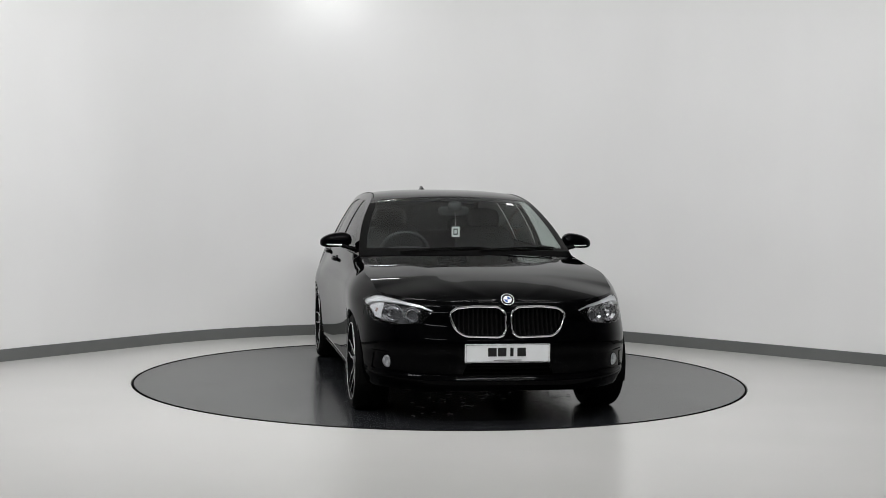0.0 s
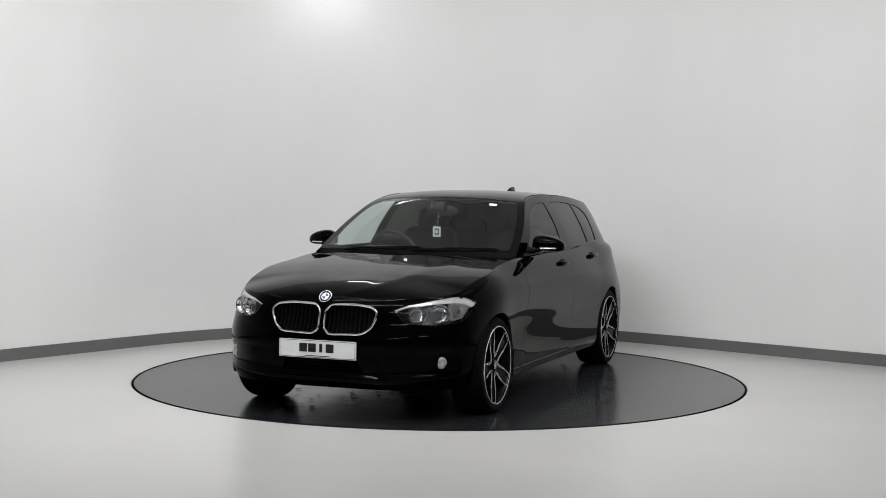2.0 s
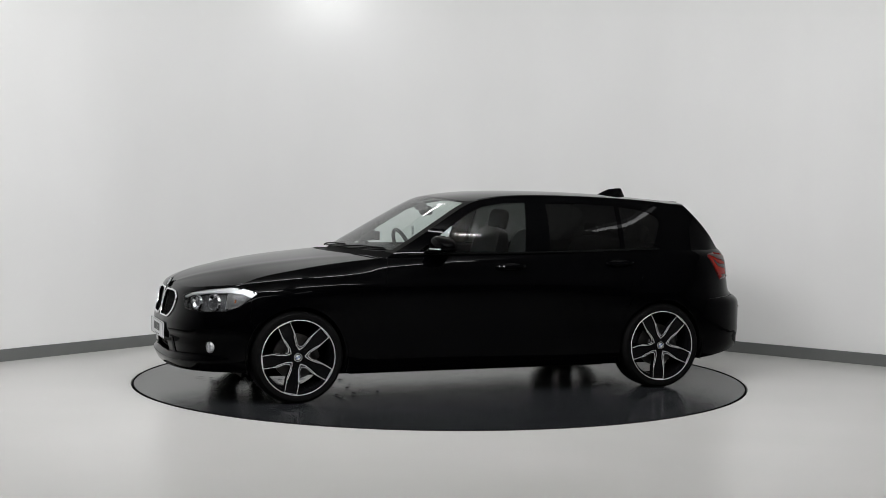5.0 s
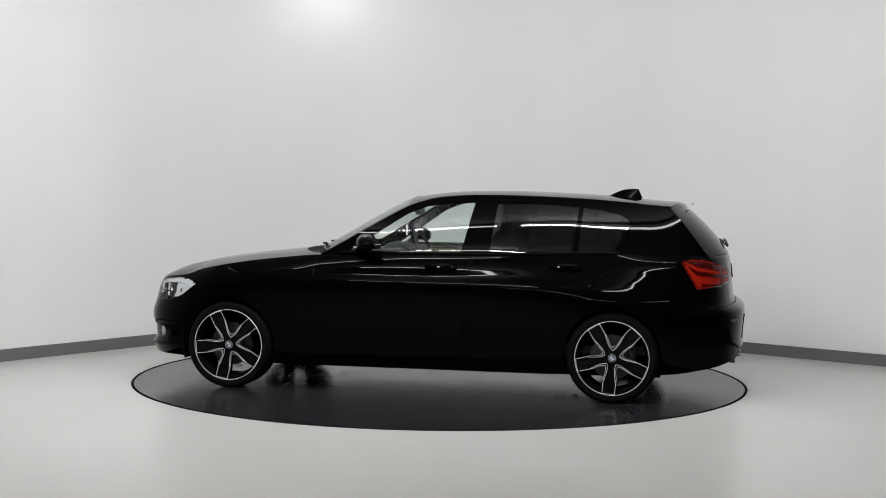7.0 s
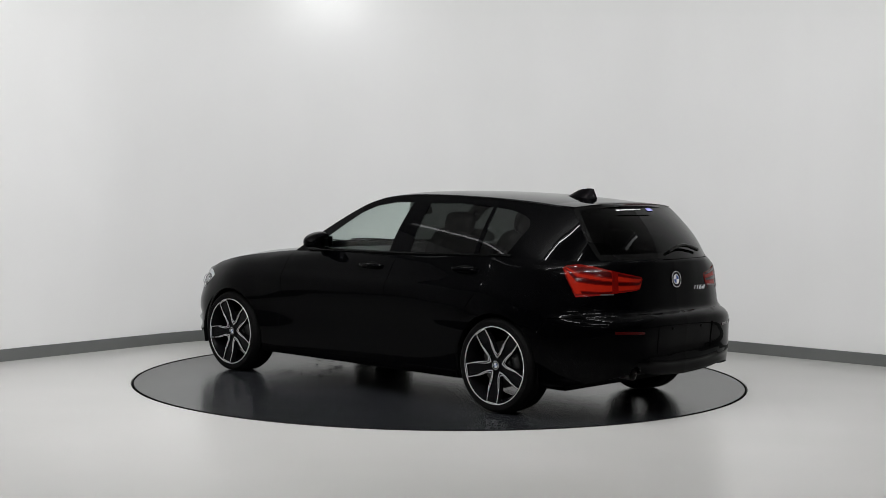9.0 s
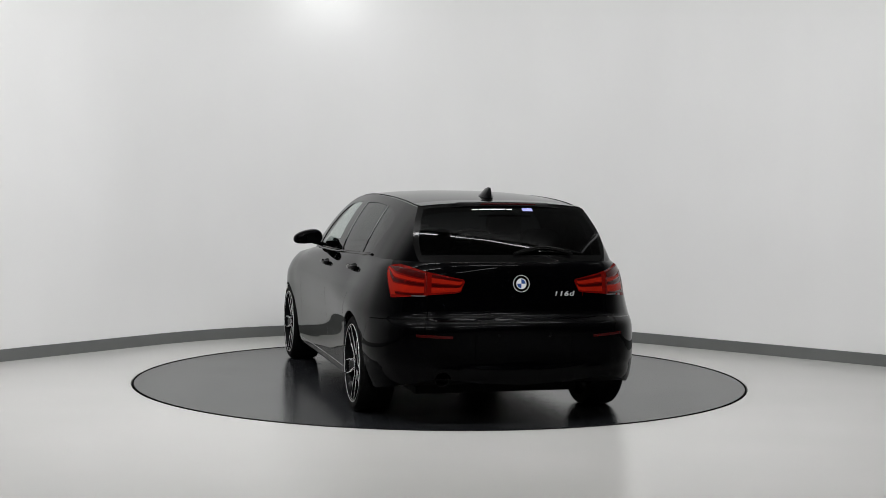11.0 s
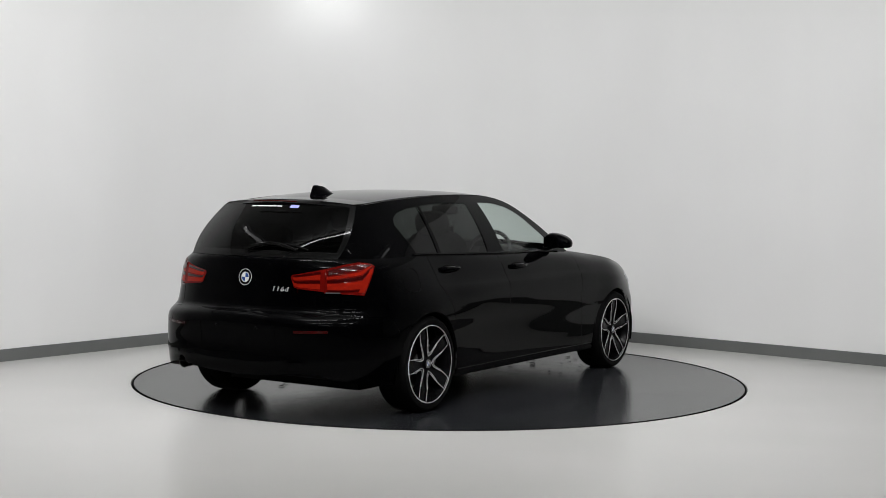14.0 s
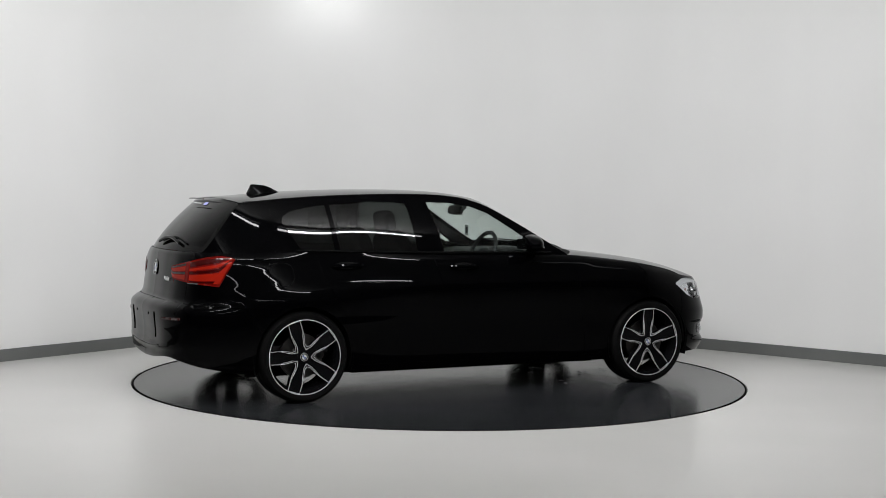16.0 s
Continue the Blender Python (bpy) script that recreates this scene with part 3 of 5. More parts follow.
def score(bm, poly):
    """Cuts the sheet along the edges of a convex outline."""
    poly = ccw([tuple(p) for p in poly])
    x0, x1 = min(p[0] for p in poly) - 1e-4, max(p[0] for p in poly) + 1e-4
    y0, y1 = min(p[1] for p in poly) - 1e-4, max(p[1] for p in poly) + 1e-4
    for a, b in zip(poly, poly[1:] + poly[:1]):
        if math.hypot(b[0] - a[0], b[1] - a[1]) < 1e-6:
            continue
        faces = [f for f in bm.faces if min(v.co.x for v in f.verts) < x1 and max(v.co.x for v in f.verts) > x0 and min(v.co.y for v in f.verts) < y1 and max(v.co.y for v in f.verts) > y0]
        geom = set(faces)
        for f in faces:
            geom.update(f.edges)
            geom.update(f.verts)
        bmesh.ops.bisect_plane(bm, geom=list(geom), dist=1e-5, plane_co=(a[0], a[1], 0), plane_no=(b[1] - a[1], a[0] - b[0], 0))
    return poly


def cut_out(bm, poly):
    poly = score(bm, poly)
    dead = [f for f in bm.faces if inside(poly, f.calc_center_median())]
    bmesh.ops.delete(bm, geom=dead, context="FACES")


def keep_in(bm, poly):
    poly = score(bm, poly)
    dead = [f for f in bm.faces if not inside(poly, f.calc_center_median())]
    bmesh.ops.delete(bm, geom=dead, context="FACES")


def keep_if(bm, test):
    out = bm.copy()
    dead = [f for f in out.faces if not test(f.calc_center_median())]
    bmesh.ops.delete(out, geom=dead, context="FACES")
    return out


def drape(name, bm, fn, material, parent, label="", off=0.0, lip=0.0, flip=False):
    """Lays a trimmed sheet on a surface, with the surface's own normals; lip folds its rim inwards."""
    flat = [(v.co.x, v.co.y) for v in bm.verts]
    place = [fn(u, v, off) for u, v in flat]
    e = 8e-3
    normals = []
    for (u, v) in flat:
        du = fn(u + e, v, off) - fn(u - e, v, off)
        dv = fn(u, v + e, off) - fn(u, v - e, off)
        n = du.cross(dv)
        n = n.normalized() if n.length > 1e-12 else Vector((0, 0, 1))
        normals.append(n)
    if sum(n.dot(p - Vector((p.x * 0.8, 0, 0.7))) for n, p in zip(normals, place)) < 0:
        normals = [-n for n in normals]
    for v, p in zip(bm.verts, place):
        v.co = p
    bm.verts.index_update()
    bm.normal_update()
    up = 0.0
    for f in bm.faces:
        up += f.normal.dot(normals[f.verts[0].index]) * f.calc_area()
    if up < 0:
        bmesh.ops.reverse_faces(bm, faces=bm.faces)
    if lip:
        rim = [ed for ed in bm.edges if ed.is_boundary]
        made = bmesh.ops.extrude_edge_only(bm, edges=rim)
        bm.verts.index_update()
        fresh = [g for g in made["geom"] if isinstance(g, bmesh.types.BMVert)]
        src = {}
        for g in fresh:
            for ed in g.link_edges:
                o = ed.other_vert(g)
                if o.index < len(normals):
                    src[g] = o
        for g in fresh:
            o = src.get(g)
            n = normals[o.index] if o else Vector((0, 0, 1))
            g.co = g.co - n * lip
        add = [normals[src[g].index] if g in src else Vector((0, 0, 1)) for g in sorted(fresh, key=lambda q: q.index)]
        normals = normals + add
    me = bpy.data.meshes.new(name)
    bm.to_mesh(me)
    bm.free()
    for p in me.polygons:
        p.use_smooth = True
    me.normals_split_custom_set_from_vertices([tuple(n) for n in normals])
    me.materials.append(material)
    ob = new(name, me)
    ob.parent = parent
    if label:
        tagged(ob, label)
    return ob


def mirrored(poly):
    return [(-p[0], p[1]) for p in poly]


def rounded(points, r=0.02, n=4):
    """Rounds the corners of a convex outline."""
    out = []
    m = len(points)
    for i in range(m):
        p = Vector(points[i])
        a, b = Vector(points[i - 1]) - p, Vector(points[(i + 1) % m]) - p
        k = min(r, a.length * 0.45, b.length * 0.45)
        p0, p2 = p + a.normalized() * k, p + b.normalized() * k
        for j in range(n + 1):
            t = j / n
            out.append(tuple(p0 * (1 - t) ** 2 + p * 2 * t * (1 - t) + p2 * t * t))
    return out


car = new("car")
tagged(car, "gloss black five-door hatchback parked on the grey turntable", "car")

S_F, S_R = s_at_x(WHEEL_X), s_at_x(-WHEEL_X)


def arch(sc, sign, r):
    """Wheel opening: round above, running down past the sill."""
    pts = [(sign * (sc + r * math.cos(radians(a))), WHEEL_Z + r * math.sin(radians(a))) for a in range(-35, 216, 8)]
    return pts


# outlines on the lower body, in arc length and height
def sz(points):
    return [(s_near(x, y, z), z) for x, y, z in points]


LAMP = sz([(1.955, 0.425, 0.690), (1.93, 0.50, 0.722), (1.87, 0.63, 0.748), (1.77, 0.74, 0.765), (1.70, 0.79, 0.763), (1.62, 0.825, 0.738), (1.60, 0.83, 0.724), (1.72, 0.81, 0.640), (1.80, 0.76, 0.606), (1.90, 0.62, 0.598), (1.96, 0.50, 0.612)])
GRILLE = rounded([(0.018, 0.675), (0.055, 0.712), (0.21, 0.716), (0.325, 0.704), (0.362, 0.676), (0.356, 0.635), (0.328, 0.578), (0.272, 0.540), (0.055, 0.534), (0.018, 0.565)], 0.03, 4)
INTAKE = rounded([(-0.29, 0.300), (0.29, 0.300), (0.25, 0.378), (-0.25, 0.378)], 0.02)
FOG_BAY = rounded([(0.385, 0.312), (0.93, 0.318), (0.91, 0.420), (0.345, 0.412)], 0.025)
TAIL_LAMP = sz([(-2.09, 0.352, 0.886), (-2.10, 0.345, 0.872), (-2.10, 0.375, 0.812), (-2.09, 0.40, 0.804), (-2.03, 0.55, 0.792), (-1.90, 0.755, 0.769), (-1.80, 0.80, 0.944), (-1.82, 0.78, 0.957), (-1.873, 0.70, 0.968), (-1.93, 0.64, 0.958), (-2.02, 0.52, 0.922)])


def hull(points):
    """Convex outline round points."""
    pts = sorted(set((round(p[0], 5), round(p[1], 5)) for p in points))

    def half(seq):
        out = []
        for p in seq:
            while len(out) > 1 and (out[-1][0] - out[-2][0]) * (p[1] - out[-2][1]) - (out[-1][1] - out[-2][1]) * (p[0] - out[-2][0]) <= 0:
                out.pop()
            out.append(p)
        return out[:-1]
    return half(pts) + half(pts[::-1])


LAMP, TAIL_LAMP, GRILLE = hull(LAMP), hull(TAIL_LAMP), hull(GRILLE)

BOTTOM = [(0.0, 0.208), (0.6, 0.208), (1.0, 0.208), (s_at_x(1.62), 0.20), (s_at_x(0.9), 0.185), (s_at_x(-0.9), 0.188), (s_at_x(-1.7), 0.20), (S_END - 0.85, 0.24), (S_END - 0.5, 0.30), (S_END - 0.25, 0.275), (S_END, 0.262)]


def body_sheet(ns=340, nz=30):
    bm = bmesh.new()
    rows = []
    for i in range(ns + 1):
        s = -S_END + 2 * S_END * i / ns
        z0, z1 = spline(BOTTOM, abs(s)), top_z(abs(s))
        rows.append([bm.verts.new((s, z0 + (z1 - z0) * j / nz, 0)) for j in range(nz + 1)])
    for i in range(ns):
        for j in range(nz):
            bm.faces.new((rows[i][j], rows[i + 1][j], rows[i + 1][j + 1], rows[i][j + 1]))
    return bm


# shut lines, as arc length against height
SEAM_BUMPER = [(s_at_x(1.60), 0.40), (s_at_x(1.655), 0.55), (s_at_x(1.66), 0.70)]
SEAM_FRONT = [(s_at_x(0.80), 0.15), (s_at_x(0.80), 0.35), (s_at_x(0.755), 0.60), (s_at_x(0.735), 0.80), (s_at_x(0.70), 1.0)]
SEAM_MID = [(s_at_x(-0.325), 0.15), (s_at_x(-0.33), 0.45), (s_at_x(-0.345), 0.75), (s_at_x(-0.40), 1.0)]
SEAM_REAR = [(s_at_x(-0.98), 0.15), (s_at_x(-1.02), 0.50), (s_at_x(-1.10), 0.66), (s_at_x(-1.20), 0.80), (s_at_x(-1.24), 1.0)]
SEAM_TAIL = [(S_END - 0.60, 0.55), (S_END - 0.615, 0.75), (S_END - 0.64, 1.02)]
SEAM_RB = [(s_at_x(-1.62), 0.44), (s_at_x(-1.74), 0.632), (S_END - 0.5, 0.660), (S_END, 0.665)]
SEAM_SILL = [(s_at_x(1.02), 0.232), (s_at_x(-1.02), 0.236)]


def seam_s(seam, z):
    return float(np.interp(z, [p[1] for p in seam], [p[0] for p in seam]))


def slit(bm, line, width=0.005):
    for sign in (1, -1):
        for a, b in zip(line, line[1:]):
            p, q = Vector((sign * a[0], a[1])), Vector((sign * b[0], b[1]))
            t = (q - p).normalized()
            n = Vector((-t.y, t.x)) * (width / 2)
            e = t * 0.001
            cut_out(bm, [tuple(p + n - e), tuple(p - n - e), tuple(q - n + e), tuple(q + n + e)])


base = body_sheet()
for sign in (1, -1):
    for sc in (S_F, S_R):
        cut_out(base, hull(arch(sc, sign, ARCH_R)))
        cut_out(base, [(sign * (sc - ARCH_R * 0.82), 0.05), (sign * (sc + ARCH_R * 0.82), 0.05), (sign * (sc + ARCH_R * 0.82), 0.12), (sign * (sc - ARCH_R * 0.82), 0.12)])
for poly in (LAMP, GRILLE, FOG_BAY, TAIL_LAMP):
    cut_out(base, poly)
    cut_out(base, mirrored(poly))
cut_out(base, INTAKE)
cut_out(base, [(S_END - 0.497 + 0.050 * math.cos(2 * math.pi * k / 24), 0.294 + 0.050 * math.sin(2 * math.pi * k / 24)) for k in range(24)])
drape("inner_shell", base.copy(), body, M_BLACK, car, off=-0.018)
for line in (SEAM_BUMPER, SEAM_FRONT, SEAM_MID, SEAM_REAR, SEAM_TAIL, SEAM_RB, SEAM_SILL):
    slit(base, line)


def region(p):
    a, z = abs(p.x), p.y
    if a < seam_s(SEAM_BUMPER, z):
        return "front_bumper", 0
    sg = 1 if p.x > 0 else -1
    if a < seam_s(SEAM_FRONT, z) and not (z < 0.234 and a > s_at_x(1.05)):
        return "front_wing", sg
    if z < 0.234 and s_at_x(1.02) < a < s_at_x(-1.02):
        return "sill", sg
    if a < seam_s(SEAM_MID, z):
        return "front_door", sg
    if a < seam_s(SEAM_REAR, z):
        return "rear_door", sg
    zb = float(np.interp(a, [q[0] for q in SEAM_RB], [q[1] for q in SEAM_RB]))
    if z < zb and a > s_at_x(-1.5):
        return "rear_bumper", 0
    if a > seam_s(SEAM_TAIL, z):
        return "tailgate", 0
    return "rear_wing", sg


PANELS = {}
for key in [("front_bumper", 0), ("rear_bumper", 0), ("tailgate", 0)] + [(n, sg) for n in ("front_wing", "sill", "front_door", "rear_door", "rear_wing") for sg in (1, -1)]:
    piece = keep_if(base, lambda p, key=key: region(p) == key)
    loose = [v for v in piece.verts if not v.link_faces]
    bmesh.ops.delete(piece, geom=loose, context="VERTS")
    PANELS[key] = drape(key[0], piece, body, M_PAINT, car, lip=0.012)
base.free()

# bonnet, cowl, roof
drape("bonnet", sheet(0.0, 1.0, 60, -1, 1, 48), hood, M_PAINT, car, lip=0.01)


def cowl(t, w, off=0.0):
    a, b = hood(1.0, w), screen(0.0, w)
    p = a.lerp(b, t)
    return p + Vector((0, 0, -0.035 * math.sin(math.pi * min(1, max(0, t))) + off))


drape("cowl", sheet(0.0, 1.0, 8, -1, 1, 40), cowl, M_BLACK, car, "matt black plastic cowl below the windscreen")
drape("roof", sheet(0.0, 1.0, 70, -1, 1, 48), roof, M_PAINT, car)

# windscreen with its black border
SCREEN_IN = [(0.045, -0.93), (0.045, 0.93), (0.955, 0.92), (0.955, -0.92)]
bm = sheet(0, 1, 30, -1, 1, 40)
keep_in(bm, SCREEN_IN)
pane = drape("windscreen", bm, screen, M_SCREEN, car, "clear glass windscreen")
bm = sheet(0, 1, 30, -1, 1, 40)
cut_out(bm, SCREEN_IN)
drape("windscreen_frame", bm, screen, M_GLOSSBLACK, car, off=0.0)

# rear window
REAR_IN = [(0.05, -0.93), (0.05, 0.93), (0.89, 0.95), (0.89, -0.95)]
bm = sheet(0, 1, 24, -1, 1, 40)
keep_in(bm, REAR_IN)
rear_pane = drape("rear_window", bm, rear_screen, M_TINT_REAR, car, "dark privacy glass")
bm = sheet(0, 1, 24, -1, 1, 40)
cut_out(bm, REAR_IN)
drape("rear_window_frame", bm, rear_screen, M_GLOSSBLACK, car)

# sides of the cabin
FRONT_GLASS = [(0.49, 0.985), (0.25, 1.143), (0.10, 1.243), (-0.03, 1.293), (-0.19, 1.318), (-0.365, 1.322), (-0.30, 0.985)]
REAR_GLASS = [(-0.495, 0.990), (-0.525, 1.320), (-0.79, 1.324), (-1.085, 1.305), (-1.06, 0.997)]
QUARTER_GLASS = [(-1.095, 0.998), (-1.115, 1.302), (-1.25, 1.286), (-1.36, 1.260), (-1.42, 1.226), (-1.437, 1.182), (-1.335, 1.008)]
for sg in (1, -1):
    def side_fn(x, z, off=0.0, sg=sg):
        return side(x, z, off, sg)
    bm = bmesh.new()
    xs = [0.70 - 2.66 * i / 110 for i in range(111)]
    rows = []
    for x in xs:
        lo = belt_z(x) - 0.004
        hi = cant_z(x) if x > -1.70 else float(np.interp(-x, [-p[0] for p in TAIL], [p[1] for p in TAIL]))
        hi = max(hi, lo + 0.002)
        rows.append([bm.verts.new((x, lo + (hi - lo) * j / 16, 0)) for j in range(17)])
    for a, b in zip(rows, rows[1:]):
        for j in range(16):
            bm.faces.new((a[j], b[j], b[j + 1], a[j + 1]))
    for poly in (FRONT_GLASS, REAR_GLASS, QUARTER_GLASS):
        cut_out(bm, poly)
    drape("cabin_side", bm, side_fn, M_PAINT, car)
    for poly, nm, m in ((FRONT_GLASS, "front_side_window", M_GLASS), (REAR_GLASS, "rear_side_window", M_TINT), (QUARTER_GLASS, "quarter_window", M_TINT)):
        bm = sheet(-1.5, 0.6, 60, 0.95, 1.36, 12)
        cx, cz = sum(q[0] for q in poly) / len(poly), sum(q[1] for q in poly) / len(poly)
        keep_in(bm, [(cx + (q[0] - cx) * 1.035, cz + (q[1] - cz) * 1.035) for q in poly])
        drape(nm, bm, side_fn, m, car, off=-0.005)

# wheels


def ribbon(points, width, thick, y):
    """A flat bar in the wheel's plane along (r, across) points; y is its outer face at each point."""
    bm = bmesh.new()
    rows = []
    for i, (r, c) in enumerate(points):
        a, b = points[max(0, i - 1)], points[min(len(points) - 1, i + 1)]
        t = Vector((b[0] - a[0], b[1] - a[1])).normalized()
        n = Vector((-t.y, t.x)) * (width[i] if isinstance(width, (list, tuple)) else width) / 2
        yy = y[i] if isinstance(y, (list, tuple)) else y
        rows.append([bm.verts.new((r + n.x, yy, c + n.y)), bm.verts.new((r - n.x, yy, c - n.y)), bm.verts.new((r - n.x, yy - thick, c - n.y)), bm.verts.new((r + n.x, yy - thick, c + n.y))])
    for a, b in zip(rows, rows[1:]):
        for k in range(4):
            bm.faces.new((a[k], a[(k + 1) % 4], b[(k + 1) % 4], b[k]))
    bm.faces.new(rows[0])
    bm.faces.new(rows[-1])
    bmesh.ops.recalc_face_normals(bm, faces=bm.faces)
    return bm


def spun(bm, deg):
    bmesh.ops.rotate(bm, cent=(0, 0, 0), matrix=Matrix.Rotation(radians(deg), 3, "Y"), verts=bm.verts)
    return bm


RIM_R = 0.246


def wheel(x, y, sign, turn):
    """Twin five-spoke alloy wheel; its outer face looks along +y before it is placed."""
    hubp = part("wheel", lathe_bm([(0.0001, -0.03), (0.045, -0.03), (0.06, -0.05), (0.075, -0.12), (0.03, -0.16)], 32), M_RIMBLACK, car, "black alloy wheel with thin bright machined edges")
    hubp.matrix_basis = pose(x, y, WHEEL_Z, 0, turn, 0) @ pose(0, 0, 0, 0, 0, 180 if sign < 0 else 0)
    w = 0.225
    part("tyre", lathe_bm([(0.240, -0.012), (0.249, -0.004), (0.263, 0.002), (0.284, 0.001), (0.299, -0.012), (TYRE_R - 0.001, -0.030), (TYRE_R, -0.06), (TYRE_R, -0.10), (TYRE_R - 0.004, -0.102), (TYRE_R - 0.004, -0.108), (TYRE_R, -0.11),
                           (TYRE_R, -0.17), (TYRE_R - 0.002, -0.195), (0.296, -0.215), (0.27, -w), (0.24, -0.22)], 96), M_TYRE, hubp, "black low-profile tyre")
    part("barrel", lathe_bm([(0.238, -0.005), (0.225, -0.03), (0.216, -0.08), (0.212, -0.20), (0.238, -0.22)], 96), M_RIMBLACK, hubp)
    part("lip", lathe_bm([(0.2450, 0.0012), (0.2456, 0.0026), (0.2478, 0.0026), (0.2487, 0.0005)], 96), M_ALLOY, hubp, "bright machined rim lip")
    for k in range(5):
        black, bright = [], []
        black.append(ribbon([(0.236, 0), (0.16, 0), (0.145, 0), (0.06, 0), (0.03, 0)], [0.080, 0.082, 0.066, 0.044, 0.03], 0.03, [-0.016, -0.022, -0.024, -0.034, -0.034]))
        for side_k in (1, -1):
            line = [(0.241, 0.0415 * side_k), (0.20, 0.0425 * side_k), (0.160, 0.0425 * side_k), (0.142, 0.0345 * side_k), (0.078, 0.0230 * side_k), (0.041, 0.0295 * side_k)]
            ys = [-0.008, -0.012, -0.016, -0.018, -0.024, -0.026]
            black.append(ribbon(line, [0.009, 0.010, 0.016, 0.018, 0.018, 0.018], 0.04, ys))
            bright.append(ribbon(line, 0.0025, 0.0015, [v + 0.001 for v in ys]))
            bright.append(ribbon([(0.142, 0.0435 * side_k), (0.082, 0.0325 * side_k), (0.057, 0.0408 * side_k)], 0.0020, 0.0015, [v + 0.001 for v in ys[3:]]))
            bright.append(ribbon([line[2], (0.150, 0.0430 * side_k), (0.142, 0.0435 * side_k)], 0.0022, 0.003, -0.0145))
        bright.append(ribbon([(0.240, -0.0415), (0.240, 0.0415)], 0.0028, 0.003, -0.0055))
        part("spoke", spun(join_bm(black), 72 * k), M_RIMBLACK, hubp, smooth=False)
        part("spoke_edge", spun(join_bm(bright), 72 * k), M_ALLOY, hubp, "bright machined spoke edges", smooth=False)
    part("brake_disc", lathe_bm([(0.06, -0.085), (0.062, -0.08), (0.150, -0.08), (0.150, -0.105), (0.06, -0.105)], 64), M_DISCBRAKE, hubp)
    part("brake_hub", lathe_bm([(0.0001, -0.06), (0.065, -0.06), (0.075, -0.07), (0.075, -0.082)], 48), M_CALIPER, hubp)
    cal = box_bm(0.125, -0.085, 0, 0.05, 0.06, 0.13, 0.01)
    part("caliper", spun(cal, 200 - turn), M_CALIPER, hubp)
    part("centre_cap", lathe_bm([(0.0001, -0.018), (0.026, -0.0185), (0.031, -0.021), (0.032, -0.03)], 32), M_RIMBLACK, hubp)
    badge_disc(hubp, Matrix.Translation((0, -0.0178, 0)) @ Matrix.Rotation(radians(-90), 4, "X"), 0.027)
    return hubp


def sector_bm(r0, r1, a0, a1, z, n=8):
    bm = bmesh.new()
    inner = [bm.verts.new((r0 * math.cos(radians(a0 + (a1 - a0) * k / n)), r0 * math.sin(radians(a0 + (a1 - a0) * k / n)), z)) for k in range(n + 1)]
    outer = [bm.verts.new((r1 * math.cos(radians(a0 + (a1 - a0) * k / n)), r1 * math.sin(radians(a0 + (a1 - a0) * k / n)), z)) for k in range(n + 1)]
    for k in range(n):
        bm.faces.new((inner[k], outer[k], outer[k + 1], inner[k + 1]))
    return bm


def badge_disc(parent, m, r, nested=False):
    """Round emblem: chrome rim, black ring, blue and white quarters."""
    def put(name, bm, material, under):
        bmesh.ops.transform(bm, matrix=m, verts=bm.verts)
        return part(name, bm, material, under)
    rim = lathe_bm([(0.0001, 0.0), (r * 0.9, 0.0), (r * 0.97, 0.0012), (r, -0.001), (r * 0.98, -0.006)], 40, "z")
    disc = put("emblem", rim, M_GLOSSBLACK, parent)
    under = disc if nested else parent
    put("emblem_ring", join_bm([sector_bm(r * 0.92, r * 1.0, 0, 360, 0.0016, 32), sector_bm(r * 0.52, r * 0.62, 0, 360, 0.0010, 32)]), M_SILVER, under)
    put("emblem_white", join_bm([sector_bm(0.0002, r * 0.52, 0, 90, 0.0010), sector_bm(0.0002, r * 0.52, 180, 270, 0.0010)]), M_WHITE, under)
    put("emblem_blue", join_bm([sector_bm(0.0002, r * 0.52, 90, 180, 0.0010), sector_bm(0.0002, r * 0.52, 270, 360, 0.0010)]), M_BLUE, under)


HUB_Y = 0.874
WHEELS = [wheel(WHEEL_X, HUB_Y, 1, 78), wheel(WHEEL_X, -HUB_Y, -1, 18), wheel(-WHEEL_X, HUB_Y, 1, 85), wheel(-WHEEL_X, -HUB_Y, -1, 0)]


def well_bm(x, sign):
    bm = bmesh.new()
    rows = []
    r = ARCH_R + 0.012
    for a in range(-18, 199, 8):
        c, s = math.cos(radians(a)), math.sin(radians(a))
        rows.append([bm.verts.new((x + r * c, sign * 0.862, WHEEL_Z + r * s)), bm.verts.new((x + r * c, sign * 0.56, WHEEL_Z + r * s)), bm.verts.new((x, sign * 0.56, WHEEL_Z))])
    for a, b in zip(rows, rows[1:]):
        for k in range(2):
            bm.faces.new((a[k], a[k + 1], b[k + 1], b[k]))
    return bm


for x in (WHEEL_X, -WHEEL_X):
    for sg in (1, -1):
        part("wheel_liner", well_bm(x, sg), M_BLACK, car)
part("underbody", join_bm([box_bm(0, 0, 0.225, 3.3, 1.06, 0.17), box_bm(0, 0, 0.235, 1.9, 1.40, 0.15), box_bm(0, 0, 0.25, 1.9, 1.62, 0.11), box_bm(1.80, 0, 0.26, 0.2, 1.0, 0.08), box_bm(-1.80, 0, 0.30, 0.2, 1.0, 0.06)]), M_BLACK, car, smooth=False)


